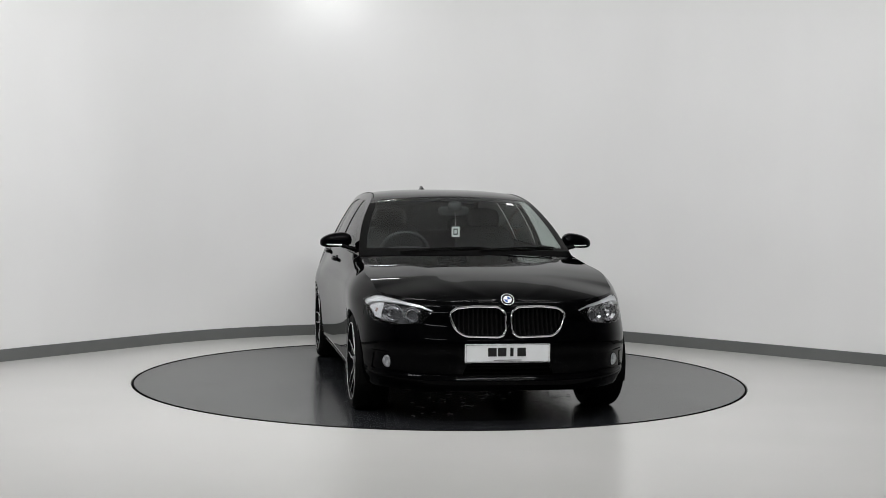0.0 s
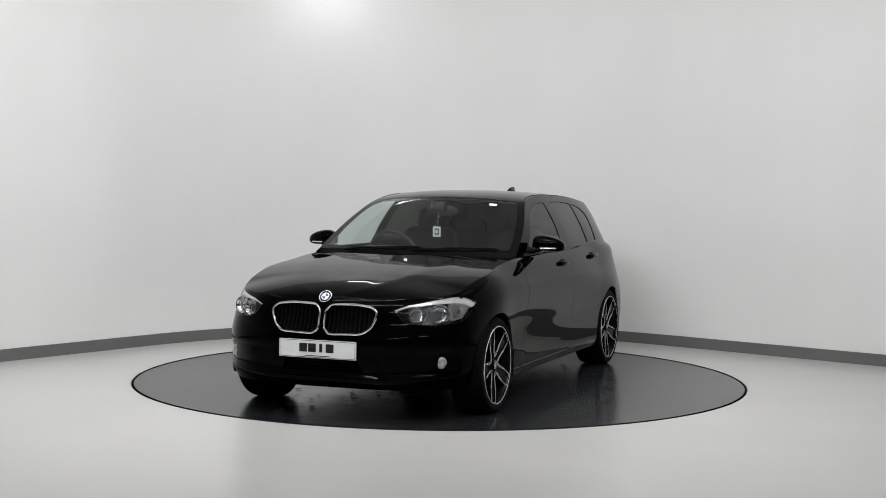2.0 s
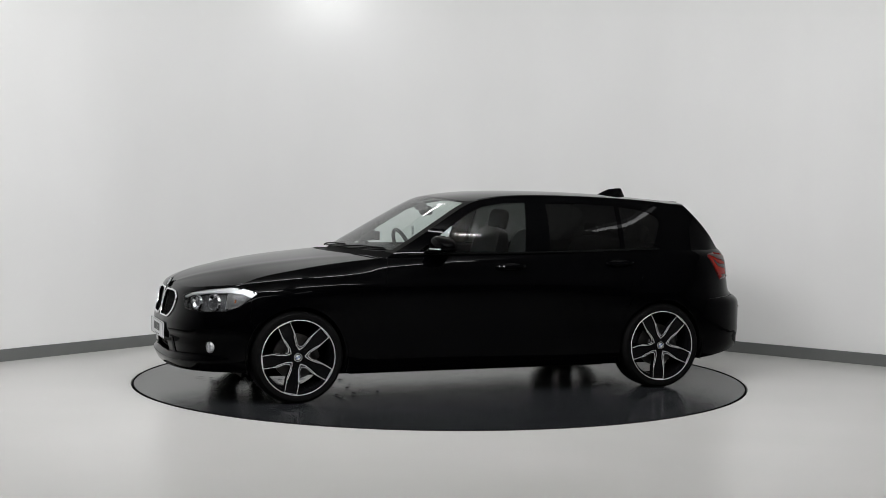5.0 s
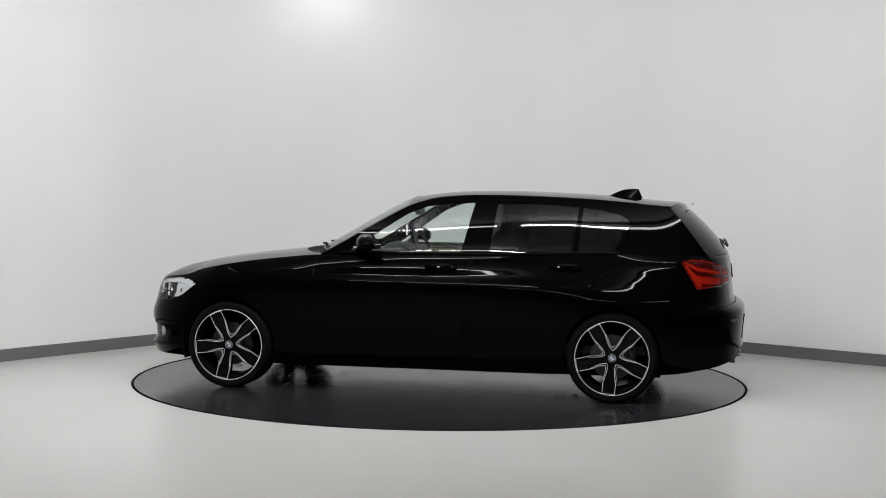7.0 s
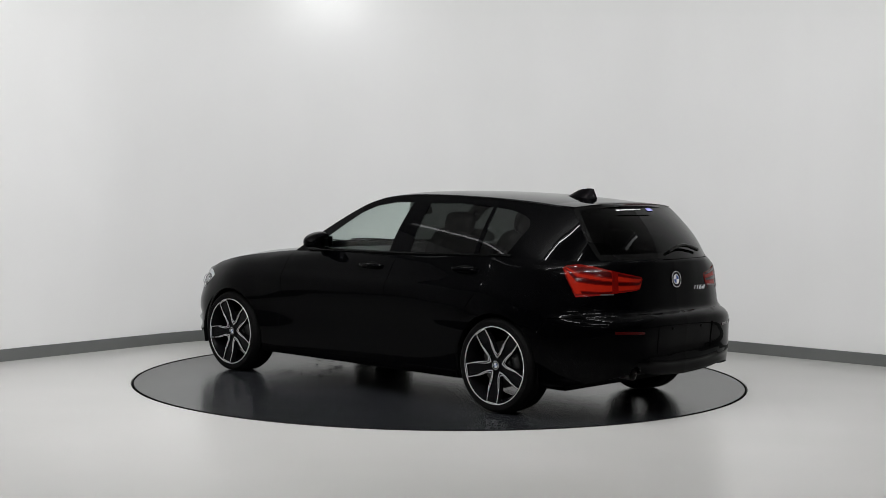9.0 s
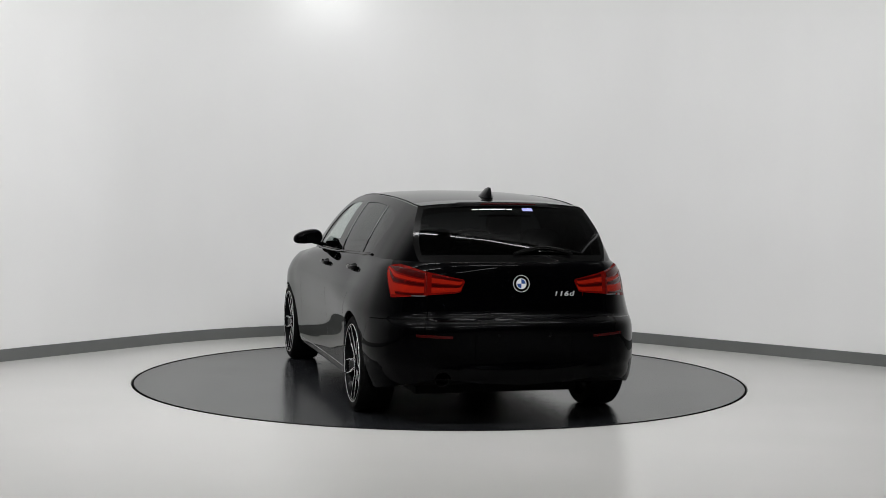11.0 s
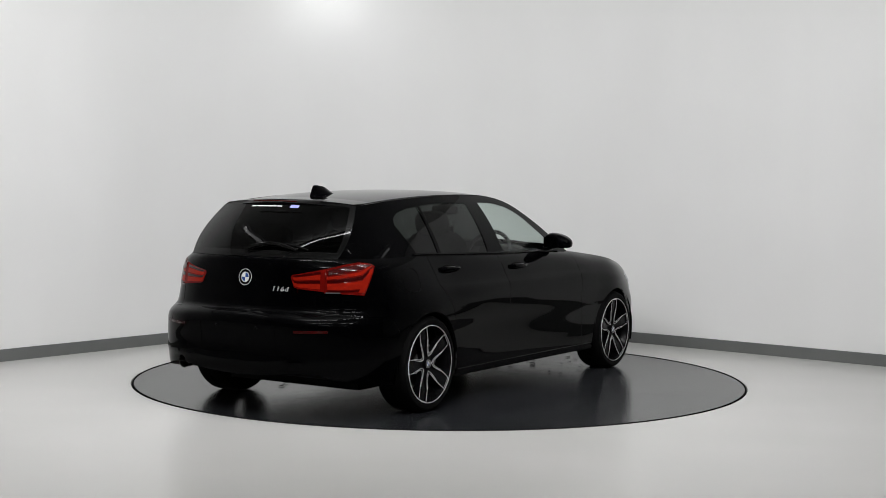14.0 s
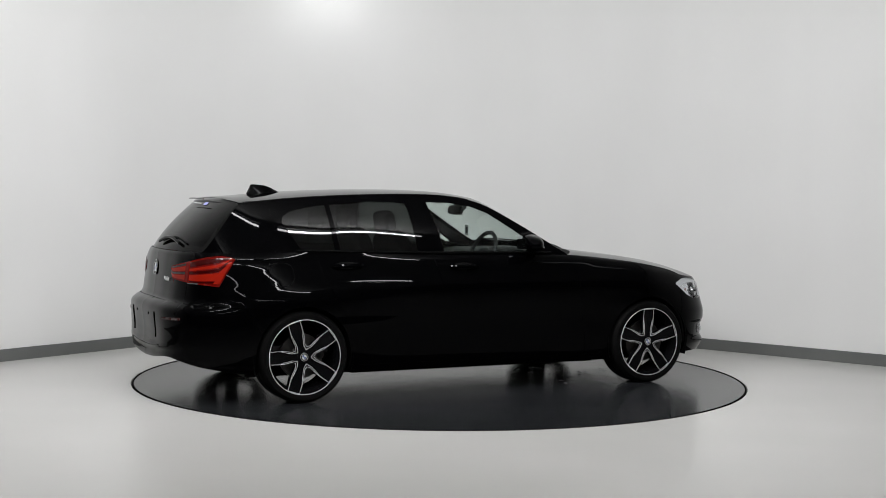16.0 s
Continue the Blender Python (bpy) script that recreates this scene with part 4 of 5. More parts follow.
def undertray(t, w, off=0.0, front=True):
    a = 0.02 + (s_at_x(1.64) - 0.02) * t if front else S_END - 0.02 - (S_END - 0.02 - s_at_x(-1.66)) * t
    e = body(a, spline(BOTTOM, a) + 0.004, -0.004)
    return Vector((e.x, e.y * w, e.z + off))


drape("front_undertray", sheet(0, 1, 24, -1, 1, 16), undertray, M_BLACK, car)
drape("rear_undertray", sheet(0, 1, 24, -1, 1, 16), lambda t, w, off=0.0: undertray(t, w, off, False), M_BLACK, car)

# ------------------------------------------------------------------ lamps, grille and trim of the car


def shrink(poly, k, c=None):
    cx = c[0] if c else sum(p[0] for p in poly) / len(poly)
    cz = c[1] if c else sum(p[1] for p in poly) / len(poly)
    return [(cx + (p[0] - cx) * k, cz + (p[1] - cz) * k) for p in poly]


def patch(poly, step=0.03):
    u0, u1 = min(p[0] for p in poly), max(p[0] for p in poly)
    v0, v1 = min(p[1] for p in poly), max(p[1] for p in poly)
    bm = sheet(u0 - 0.01, u1 + 0.01, max(3, int((u1 - u0) / step)), v0 - 0.01, v1 + 0.01, max(3, int((v1 - v0) / step)))
    keep_in(bm, poly)
    return bm


def span(poly, u):
    """Lower and upper edge of a convex outline at u."""
    hits = []
    for a, b in zip(poly, poly[1:] + poly[:1]):
        if (a[0] - u) * (b[0] - u) <= 0 and a[0] != b[0]:
            hits.append(a[1] + (b[1] - a[1]) * (u - a[0]) / (b[0] - a[0]))
    return (min(hits), max(hits)) if hits else (poly[0][1], poly[0][1])


def aim(place, ahead):
    """Frame at a place whose z axis looks along ahead."""
    return Matrix.Translation(place) @ Vector(ahead).to_track_quat("Z", "Y").to_matrix().to_4x4()


def placed(bm, m):
    bmesh.ops.transform(bm, matrix=m, verts=bm.verts)
    return bm


OUTER_LAMP = []
LAMP_S = (min(p[0] for p in LAMP), max(p[0] for p in LAMP))
for sg in (1, -1):
    poly = LAMP if sg > 0 else mirrored(LAMP)
    lens = drape("headlamp", patch(poly), body, M_LENS, car, "clear headlamp lens over chrome reflectors", off=0.002)
    drape("housing", patch(poly), body, M_HOUSING, lens, off=-0.05)
    ring = patch(poly)
    cut_out(ring, shrink(poly, 0.97))
    drape("bezel", ring, body, M_GLOSSBLACK, lens, off=-0.003, lip=0.045)
    brow = bmesh.new()
    rows = []
    for i in range(31):
        t = i / 30
        u = LAMP_S[0] + 0.012 + (LAMP_S[1] - LAMP_S[0] - 0.016) * t
        lo, hi = span(LAMP, u)
        h = min(0.010 + 0.040 * t ** 1.5, (hi - lo) * 0.9)
        rows.append([brow.verts.new((sg * u, hi - 0.004 - h * k / 3, 0)) for k in range(4)])
    for a, b in zip(rows, rows[1:]):
        for k in range(3):
            brow.faces.new((a[k], b[k], b[k + 1], a[k + 1]))
    drape("light_brow", brow, body, M_SILVER, lens, "satin silver strip along the top", off=-0.010, lip=0.02)
    dark = [(sg * (LAMP_S[0] - 0.01), 0.60), (sg * (LAMP_S[0] + 0.120), 0.60), (sg * (LAMP_S[0] + 0.095), 0.72), (sg * (LAMP_S[0] - 0.01), 0.72)]
    inner_bm = patch(poly)
    keep_in(inner_bm, dark)
    drape("inner_bezel", inner_bm, body, M_GLOSSBLACK, lens, "black inner end of the lamp", off=-0.028)
    for px, py, pz, r in ((1.935, 0.560, 0.655, 0.052), (1.860, 0.680, 0.660, 0.062)):
        a = s_near(px, py, pz)
        m = aim(body(sg * a, pz, -0.026), (1.0, sg * 0.36, 0.05)) @ Matrix.Diagonal((1.0, 0.86, 1.0, 1.0))
        bowl = part("reflector", placed(lathe_bm([(0.0001, -0.040), (r * 0.35, -0.036), (r * 0.55, -0.026), (r * 0.60, -0.012), (r * 0.72, -0.014), (r * 0.93, 0.0), (r, 0.006), (r * 1.06, 0.004), (r * 1.1, -0.01)], 32, "z"), m), M_REFLECTOR, lens, "chrome bowl")
        part("daylight_ring", placed(lathe_bm([(r * 0.97, 0.004), (r * 0.98, 0.009), (r * 1.02, 0.009), (r * 1.04, 0.004)], 32, "z"), m), M_HOUSING, bowl, "satin silver ring")
        part("bulb", placed(lathe_bm([(0.0001, 0.0), (0.009, -0.003), (0.013, -0.010), (0.013, -0.035)], 16, "z"), m), M_LENS, bowl)
    a = s_near(1.76, 0.765, 0.69)
    blk = [(sg * (a - 0.055), 0.622), (sg * (a + 0.035), 0.632), (sg * (a + 0.125), 0.695), (sg * (a + 0.11), 0.718), (sg * (a - 0.045), 0.735)]
    drape("side_reflector", patch(blk, 0.02), body, M_REFLECTOR, lens, off=-0.026, lip=0.02)
    amb = [(sg * (a + 0.010), 0.660), (sg * (a + 0.020), 0.663), (sg * (a + 0.022), 0.682), (sg * (a + 0.012), 0.685)]
    drape("indicator", patch(amb, 0.02), body, M_ORANGE, lens, "amber indicator", off=-0.022)

    # kidney grille
    poly = GRILLE if sg > 0 else mirrored(GRILLE)
    edge = [body(u, v, 0.004) for u, v in poly]
    grille = part("grille", sweep_bm(edge, 0.0075, 8, True), M_CHROME, car, "chrome kidney grille with black upright slats")
    drape("backing", patch(shrink(poly, 1.02)), body, M_BLACK, grille, off=-0.055)
    u0, u1 = min(p[0] for p in GRILLE), max(p[0] for p in GRILLE)
    n = 11
    for k in range(n):
        u = u0 + (u1 - u0) * (k + 0.8) / (n + 0.6)
        lo, hi = span(GRILLE, u)
        pts = [body(sg * u, lo + (hi - lo) * j / 6, -0.014 - 0.006 * math.cos(math.pi * (j / 6 - 0.5))) for j in range(7)]
        part("slat", sweep_bm(pts, 0.0065, 6), M_BLACK, grille, smooth=True)

    # fog lamp in its bay
    poly = FOG_BAY if sg > 0 else mirrored(FOG_BAY)
    bay = drape("fog_lamp_bay", patch(shrink(poly, 1.03)), body, M_PAINT, car, off=-0.010)
    a = s_near(1.895, 0.69, 0.372)
    m = aim(body(sg * a, 0.372, -0.010), (1.0, sg * 0.35, 0.0))
    fog = part("fog_lamp", placed(lathe_bm([(0.0001, 0.006), (0.022, 0.004), (0.034, 0.0), (0.038, -0.004), (0.042, -0.012), (0.042, -0.03)], 32, "z"), m), M_FOG, car, "round clear fog lamp")
    part("fog_lens", placed(lathe_bm([(0.0001, 0.014), (0.02, 0.012), (0.034, 0.006), (0.039, -0.002)], 32, "z"), m), M_LENS, fog)

    # tail lamp: outer piece on the wing, inner piece on the tailgate
    def on(poly, sg=sg):
        return [(sg * p[0], p[1]) for p in poly]
    slit_s = [seam_s(SEAM_TAIL, 0.77), seam_s(SEAM_TAIL, 0.95)]
    cut = [(sg * (slit_s[0] - 0.003), 0.70), (sg * (slit_s[0] + 0.003), 0.70), (sg * (slit_s[1] + 0.003), 1.02), (sg * (slit_s[1] - 0.003), 1.02)]
    sheet_bm = patch(on(TAIL_LAMP))
    cut_out(sheet_bm, cut)
    for nm, test in (("outer", lambda p: abs(p.x) < seam_s(SEAM_TAIL, p.y)), ("inner", lambda p: abs(p.x) >= seam_s(SEAM_TAIL, p.y))):
        lamp = drape("tail_lamp", keep_if(sheet_bm, test), body, M_RED, car, "glossy red tail lamp lens", off=0.003, lip=0.03)
        if nm == "outer":
            OUTER_LAMP.append(lamp)
        lo_s, hi_s = (min(p[0] for p in TAIL_LAMP), slit_s[0] - 0.006) if nm == "outer" else (slit_s[0] + 0.010, max(p[0] for p in TAIL_LAMP))
        for k, (f0, f1, m) in enumerate(((0.04, 0.09, M_RED_DARK), (0.40, 0.50, M_RED_DARK), (0.12, 0.36, M_RED_BRIGHT), (0.54, 0.64, M_RED_BRIGHT), (0.70, 0.92, M_RED_DARK)) if nm == "outer" else ((0.38, 0.50, M_RED_DARK), (0.10, 0.34, M_RED_BRIGHT), (0.56, 0.78, M_RED_BRIGHT), (0.82, 0.93, M_RED_DARK))):
            rows = []
            bar = bmesh.new()
            for i in range(17):
                u = lo_s + 0.022 + (hi_s - lo_s - 0.040) * i / 16
                lo, hi = span(TAIL_LAMP, u)
                if nm == "outer":
                    bend = 0.16 * (1 - i / 16) ** 2
                else:
                    bend = 0
                rows.append([bar.verts.new((sg * u, lo + (hi - lo) * min(0.93, f + bend), 0)) for f in (f0, f1)])
            for a, b in zip(rows, rows[1:]):
                bar.faces.new((a[0], b[0], b[1], a[1]))
            drape("light_bar", bar, body, m, lamp, off=0.0045)
    sheet_bm.free()
    edge_u = min(p[0] for p in TAIL_LAMP)
    guide = bmesh.new()
    rows = []
    for i in range(13):
        f = 0.10 + 0.80 * i / 12
        z = 0.769 + (0.944 - 0.769) * f
        lo_u = min((p[0] + (q[0] - p[0]) * (z - p[1]) / (q[1] - p[1]) for p, q in zip(TAIL_LAMP, TAIL_LAMP[1:] + TAIL_LAMP[:1]) if (p[1] - z) * (q[1] - z) <= 0 and p[1] != q[1]), default=edge_u)
        rows.append([guide.verts.new((sg * (lo_u + 0.010), z, 0)), guide.verts.new((sg * (lo_u + 0.010 + 0.050 * (1 - 0.6 * f)), z, 0))])
    for a, b in zip(rows, rows[1:]):
        guide.faces.new((a[0], b[0], b[1], a[1]))
    drape("light_guide", guide, body, M_RED_BRIGHT, OUTER_LAMP[-1], off=0.0052)
    clear = [(sg * (slit_s[0] - 0.012), 0.781), (sg * (slit_s[0] - 0.012), 0.789), (sg * (slit_s[0] - 0.13), 0.789), (sg * (slit_s[0] - 0.13), 0.781)]
    drape("reverse_light", patch(clear, 0.02), body, M_HOUSING, car, "thin clear strip under the tail lamp", off=0.005)
    refl = [(sg * (S_END - 0.44), 0.542), (sg * (S_END - 0.66), 0.550), (sg * (S_END - 0.66), 0.566), (sg * (S_END - 0.44), 0.558)]
    drape("rear_reflector", patch(refl, 0.02), body, M_RED_DARK, car, "dark red bumper reflector", off=0.003, lip=0.006)

    # door mirror
    bm = bmesh.new()
    bmesh.ops.create_uvsphere(bm, u_segments=32, v_segments=20, radius=1.0)
    for v in bm.verts:
        q = [math.copysign(abs(c) ** 0.74, c) for c in v.co]
        t = (q[1] * sg + 1) / 2
        x = 0.360 + q[0] * (0.082 - 0.020 * t) - 0.030 * t
        if q[0] < -0.55:
            x = max(x, 0.300 - 0.03 * t)
        high = 0.080 * (1 - 0.42 * t ** 1.6) if q[2] > 0 else 0.040 * (1 - 0.25 * (1 - t))
        v.co = Vector((x, sg * (0.886 + (q[1] * sg) * 0.112), 1.030 + q[2] * high - 0.006 * t))
    bmesh.ops.recalc_face_normals(bm, faces=bm.faces)
    mirror = part("door_mirror", bm, M_PAINT, car, "gloss black door mirror with a slim indicator")
    part("mirror_glass", placed(box_bm(0, 0, 0, 0.006, 0.136, 0.072, 0.0025), Matrix.Translation((0.279, sg * 0.868, 1.034)) @ Matrix.Rotation(radians(-sg * 12), 4, "Z")), M_MIRROR, mirror, smooth=False)
    part("mirror_arm", placed(box_bm(0, 0, 0, 0.075, 0.14, 0.028, 0.010), Matrix.Translation((0.405, sg * 0.795, 0.992)) @ Matrix.Rotation(radians(sg * 14), 4, "X")), M_GLOSSBLACK, mirror)
    strip = [(0.4365 - 0.075 * k / 8 * (k / 8), sg * (0.850 + 0.128 * k / 8), 1.012) for k in range(9)]
    part("mirror_indicator", sweep_bm(strip, 0.0048, 6), M_SILVER, mirror, "thin silver indicator strip")

    # door handles
    for hx, hz in ((-0.175, 0.884), (-1.03, 0.900)):
        a = s_at_x(hx)
        # flat black ellipse on the door paints the shaded hollow behind the grip
        cup_shade = [(sg * (a + 0.085 * math.cos(2 * math.pi * k / 20)), hz + 0.024 * math.sin(2 * math.pi * k / 20)) for k in range(20)]
        hd = drape("door_handle", patch(cup_shade, 0.02), body, M_BLACK, car, "black bar door handle", off=0.0015)
        pts = [body(sg * (a - 0.105 + 0.21 * k / 12), hz, 0.006 + 0.026 * math.sin(math.pi * min(1, max(0, (k / 12)))) ** 0.4) for k in range(13)]
        part("grip", sweep_bm(pts, 0.011, 8, False, 1.25), M_PAINT, hd)
    # belt strip below the side glass
    pts = [side(0.56 - 1.93 * k / 40, belt_z(0.56 - 1.93 * k / 40) + 0.011, 0.003, sg) for k in range(41)]
    part("belt_strip", sweep_bm(pts, 0.0085, 8), M_GLOSSBLACK, car)
    # roof joint
    pts = [side(x, cant_z(x) + 0.001, -0.016, sg) + Vector((0, 0, 0.001)) for x in np.linspace(-0.02, -1.66, 40)]
    part("roof_channel", sweep_bm(pts, 0.004, 6), M_BLACK, car)

# fuel flap on the right rear wing: a fine closed joint
a = s_at_x(-1.50)
pts = [body(-(a + 0.085 * math.copysign(abs(math.cos(2 * math.pi * k / 40)) ** 0.7, math.cos(2 * math.pi * k / 40))), 0.845 + 0.075 * math.copysign(abs(math.sin(2 * math.pi * k / 40)) ** 0.7, math.sin(2 * math.pi * k / 40)), 0.0) for k in range(40)]
part("fuel_flap_joint", sweep_bm(pts, 0.0022, 5, True), M_BLACK, car)

# lower intake behind the number plate
mesh_back = drape("lower_grille", patch(shrink(INTAKE, 1.04)), body, M_BLACK, car, "black lower air intake", off=-0.07)
for k in range(3):
    z = 0.318 + 0.022 * k
    pts = [body(u, z, -0.040) for u in np.linspace(-0.27, 0.27, 15)]
    part("bar", sweep_bm(pts, 0.005, 5), M_BLACK, mesh_back)

# number plate
plate = part("number_plate", placed(box_bm(0, 0, 0, 0.008, 0.524, 0.112, 0.003), pose(2.126, -0.012, 0.4395, 0, 0, 0)), M_PLATE, car, "white display number plate", smooth=False)
part("plate_border", join_bm([box_bm(2.1305, -0.012, 0.4395 + dz, 0.001, 0.512, 0.0025) for dz in (0.0505, -0.0505)] + [box_bm(2.1305, -0.012 + dy, 0.4395, 0.001, 0.0025, 0.1035) for dy in (0.2548, -0.2548)]), M_CALIPER, plate, smooth=False)
for k in range(4):
    part("plate_bar", box_bm(2.131, 0.085 - 0.060 * k - 0.012, 0.447, 0.002, 0.053 if k != 1 else 0.020, 0.052, 0.0008), M_INK, plate, smooth=False)
part("small_bar", box_bm(2.131, -0.012, 0.3985, 0.0015, 0.17, 0.004), M_INK, plate, smooth=False)
for dy in (0.20, -0.20):
    part("screw", placed(lathe_bm([(0.0001, 0.0015), (0.004, 0.001), (0.005, 0)], 12, "z"), aim((2.130, dy, 0.478), (1, 0, 0))), M_SILVER, plate)

# empty plate field of the rear bumper: thin raised frame
for sg in (1, -1):
    pts = [body(sg * (S_END - 0.30), 0.41 + 0.17 * k / 8, 0.001) for k in range(9)]
    part("plate_field_edge", sweep_bm(pts, 0.005, 6), M_PAINT, car)
    m = aim(body(sg * (S_END - 0.16), 0.56, 0.0), (-1, 0, 0))
    part("plate_screw", placed(lathe_bm([(0.0001, 0.005), (0.008, 0.004), (0.010, 0.0)], 14, "z"), m), M_GLOSSBLACK, car)

# emblems
badge_disc(car, aim((2.047, 0, 0.757), (0.80, 0, 0.60)) @ Matrix.Rotation(radians(90), 4, "Z"), 0.041, True)
rear_c = body(S_END, 0.860)
badge_disc(car, aim((rear_c.x - 0.004, 0.0, 0.860), (-1, 0, 0.12)) @ Matrix.Rotation(radians(90), 4, "Z"), 0.052, True)


def lettering(text, size, m, material, parent, name):
    data = bpy.data.curves.new("lettering", "FONT")
    data.body, data.size, data.extrude, data.shear = text, size, 0.0018, 0.2
    data.offset, data.space_character = 0.0003, 1.12
    tmp = bpy.data.objects.new("lettering", data)
    me = bpy.data.meshes.new_from_object(tmp)
    bpy.data.objects.remove(tmp)
    me.transform(m)
    me.materials.append(material)
    ob = new(name, me)
    ob.parent = parent
    return tagged(ob, "chrome model lettering")


tr = body(-(S_END - 0.28), 0.80)
lettering("116d", 0.040, Matrix.Translation((tr.x - 0.004, -0.205, 0.785)) @ Matrix.Rotation(radians(-90), 4, "Z") @ Matrix.Rotation(radians(90), 4, "X") @ Matrix.Diagonal((1.5, 1.0, 1.0, 1.0)), M_SILVER, car, "model_lettering")

# roof fin
rows = []
bm = bmesh.new()
for i in range(15):
    t = i / 14
    x = -1.235 - 0.225 * t
    h = 0.068 * (math.sin(math.pi * min(1.0, t * 0.62)) ** 1.1) if t < 0.86 else 0.068 * (math.sin(math.pi * 0.5332) ** 1.1) * (1 - (t - 0.86) / 0.14 * 0.92)
    wd = 0.042 * (math.sin(math.pi * min(1.0, 0.12 + t * 0.78))) ** 0.7
    z0 = roof((0.035 - x) / 1.735, 0).z - 0.012
    rows.append([bm.verts.new((x - (0.02 * f if t > 0.5 else 0), wd * k * (1 - f) ** 0.8 if f < 1 else 0.003 * k, z0 + 0.012 * 1 + h * f)) for k, f in ((1, 0), (1, 0.25), (1, 0.55), (1, 0.85), (1, 1), (-1, 1), (-1, 0.85), (-1, 0.55), (-1, 0.25), (-1, 0))])
for a, b in zip(rows, rows[1:]):
    for k in range(9):
        bm.faces.new((a[k], a[k + 1], b[k + 1], b[k]))
bm.faces.new(rows[0])
bm.faces.new(rows[-1])
bmesh.ops.recalc_face_normals(bm, faces=bm.faces)
part("roof_antenna", bm, M_PAINT, car, "gloss black shark-fin antenna")

# roof spoiler
bm = bmesh.new()
rows = []
for i in range(41):
    w = -0.97 + 1.94 * i / 40
    a, b, u = roof(0.90, w), roof(1.0, w), rear_screen(0.11, w)
    tip = Vector((b.x - 0.042 + 0.035 * w * w + 0.030 * abs(w) ** 10, b.y * 1.0, b.z - 0.010 - 0.012 * w * w))
    rows.append([bm.verts.new(a + Vector((0, 0, 0.001))), bm.verts.new(b.lerp(a, 0.4) + Vector((0, 0, 0.006))), bm.verts.new(b + Vector((0, 0, 0.008))), bm.verts.new(tip + Vector((0.012, 0, 0.006))), bm.verts.new(tip), bm.verts.new(tip + Vector((0.004, 0, -0.020))),
                 bm.verts.new(tip + Vector((0.034, 0, -0.034))), bm.verts.new(u + Vector((0.0, 0, 0.0)))])
for a, b in zip(rows, rows[1:]):
    for k in range(7):
        bm.faces.new((a[k], a[k + 1], b[k + 1], b[k]))
bm.faces.new(rows[0])
bm.faces.new(rows[-1])
bmesh.ops.recalc_face_normals(bm, faces=bm.faces)
spoiler = part("roof_spoiler", bm, M_PAINT, car)
pts = [rear_screen(0.10, w) + Vector((-0.052, 0, 0.022)) for w in np.linspace(-0.32, 0.32, 15)]
part("brake_light", sweep_bm(pts, 0.0045, 6), M_RED_DARK, spoiler, "dark red high brake light")

# wipers
for wa, wb, ta, tb in ((0.08, 0.84, -0.03, 0.035), (-0.64, 0.14, -0.05, 0.025)):
    pts = [screen(ta + (tb - ta) * k / 12, wa + (wb - wa) * k / 12, 0.016 + 0.01 * math.sin(math.pi * k / 12)) for k in range(13)]
    wiper = part("windscreen_wiper", sweep_bm(pts, 0.0055, 6), M_BLACK, car, "black windscreen wiper")
    pts = [screen(ta + (tb - ta) * k / 12 + 0.012, wa + (wb - wa) * k / 12, 0.006) for k in range(13)]
    part("blade", sweep_bm(pts, 0.004, 6), M_BLACK, wiper)
pts = [rear_screen(0.90 - 0.09 * math.sin(math.pi * k / 16), 0.06 - 0.64 * k / 16, 0.020 + 0.008 * math.sin(math.pi * k / 16)) for k in range(17)]
rear_wiper = part("rear_wiper", sweep_bm(pts, 0.010, 8), M_GLOSSBLACK, car, "black rear wiper")
pts = [rear_screen(0.87 - 0.09 * math.sin(math.pi * k / 16), -0.02 - 0.66 * k / 16, 0.008) for k in range(17)]
part("blade", sweep_bm(pts, 0.006, 6), M_BLACK, rear_wiper)

# exhaust
part("exhaust_pipe", placed(lathe_bm([(0.030, -0.12), (0.0335, -0.12), (0.036, 0.10), (0.0385, 0.104), (0.037, 0.098), (0.033, 0.0), (0.033, -0.10), (0.0001, -0.10)], 36, "z"), aim((-2.045, 0.492, 0.297), (-1, 0, -0.03))), M_STEEL, car, "round bright steel exhaust tip")
part("exhaust_box", box_bm(-1.84, 0.38, 0.30, 0.36, 0.50, 0.08, 0.03), M_BLACK, car)

# stickers on the glass
p = screen(0.85, 0.66, 0.003)
n = (screen(0.9, 0.66, 0) - screen(0.8, 0.66, 0)).normalized()
side_dir = (screen(0.85, 0.70, 0) - screen(0.85, 0.62, 0)).normalized()
bm = bmesh.new()
q = [bm.verts.new(p + side_dir * a + n * b) for a, b in ((-0.027, -0.017), (0.027, -0.017), (0.027, 0.017), (-0.027, 0.017))]
bm.faces.new(q)
part("permit_sticker", bm, M_WHITE, pane, "small white windscreen sticker")
for k, (w0, w1, m) in enumerate(((0.40, 0.33, M_WHITE), (0.32, 0.02, M_WHITE), (0.01, -0.06, M_WHITE), (-0.18, -0.30, M_STICKER_BLUE))):
    bm = bmesh.new()
    hgt = 0.010 if k < 3 else 0.028
    cols = [(rear_screen(0.145 - hgt, w, 0.004), rear_screen(0.145 + hgt, w, 0.004)) for w in np.linspace(w0, w1, 9)]
    vs = [(bm.verts.new(a), bm.verts.new(b)) for a, b in cols]
    for a, b in zip(vs, vs[1:]):
        bm.faces.new((a[0], a[1], b[1], b[0]))
    part("sticker_bar", bm, m, rear_pane, "thin white lettering bar" if k < 3 else "lilac oval sticker")

# ------------------------------------------------------------------ cabin


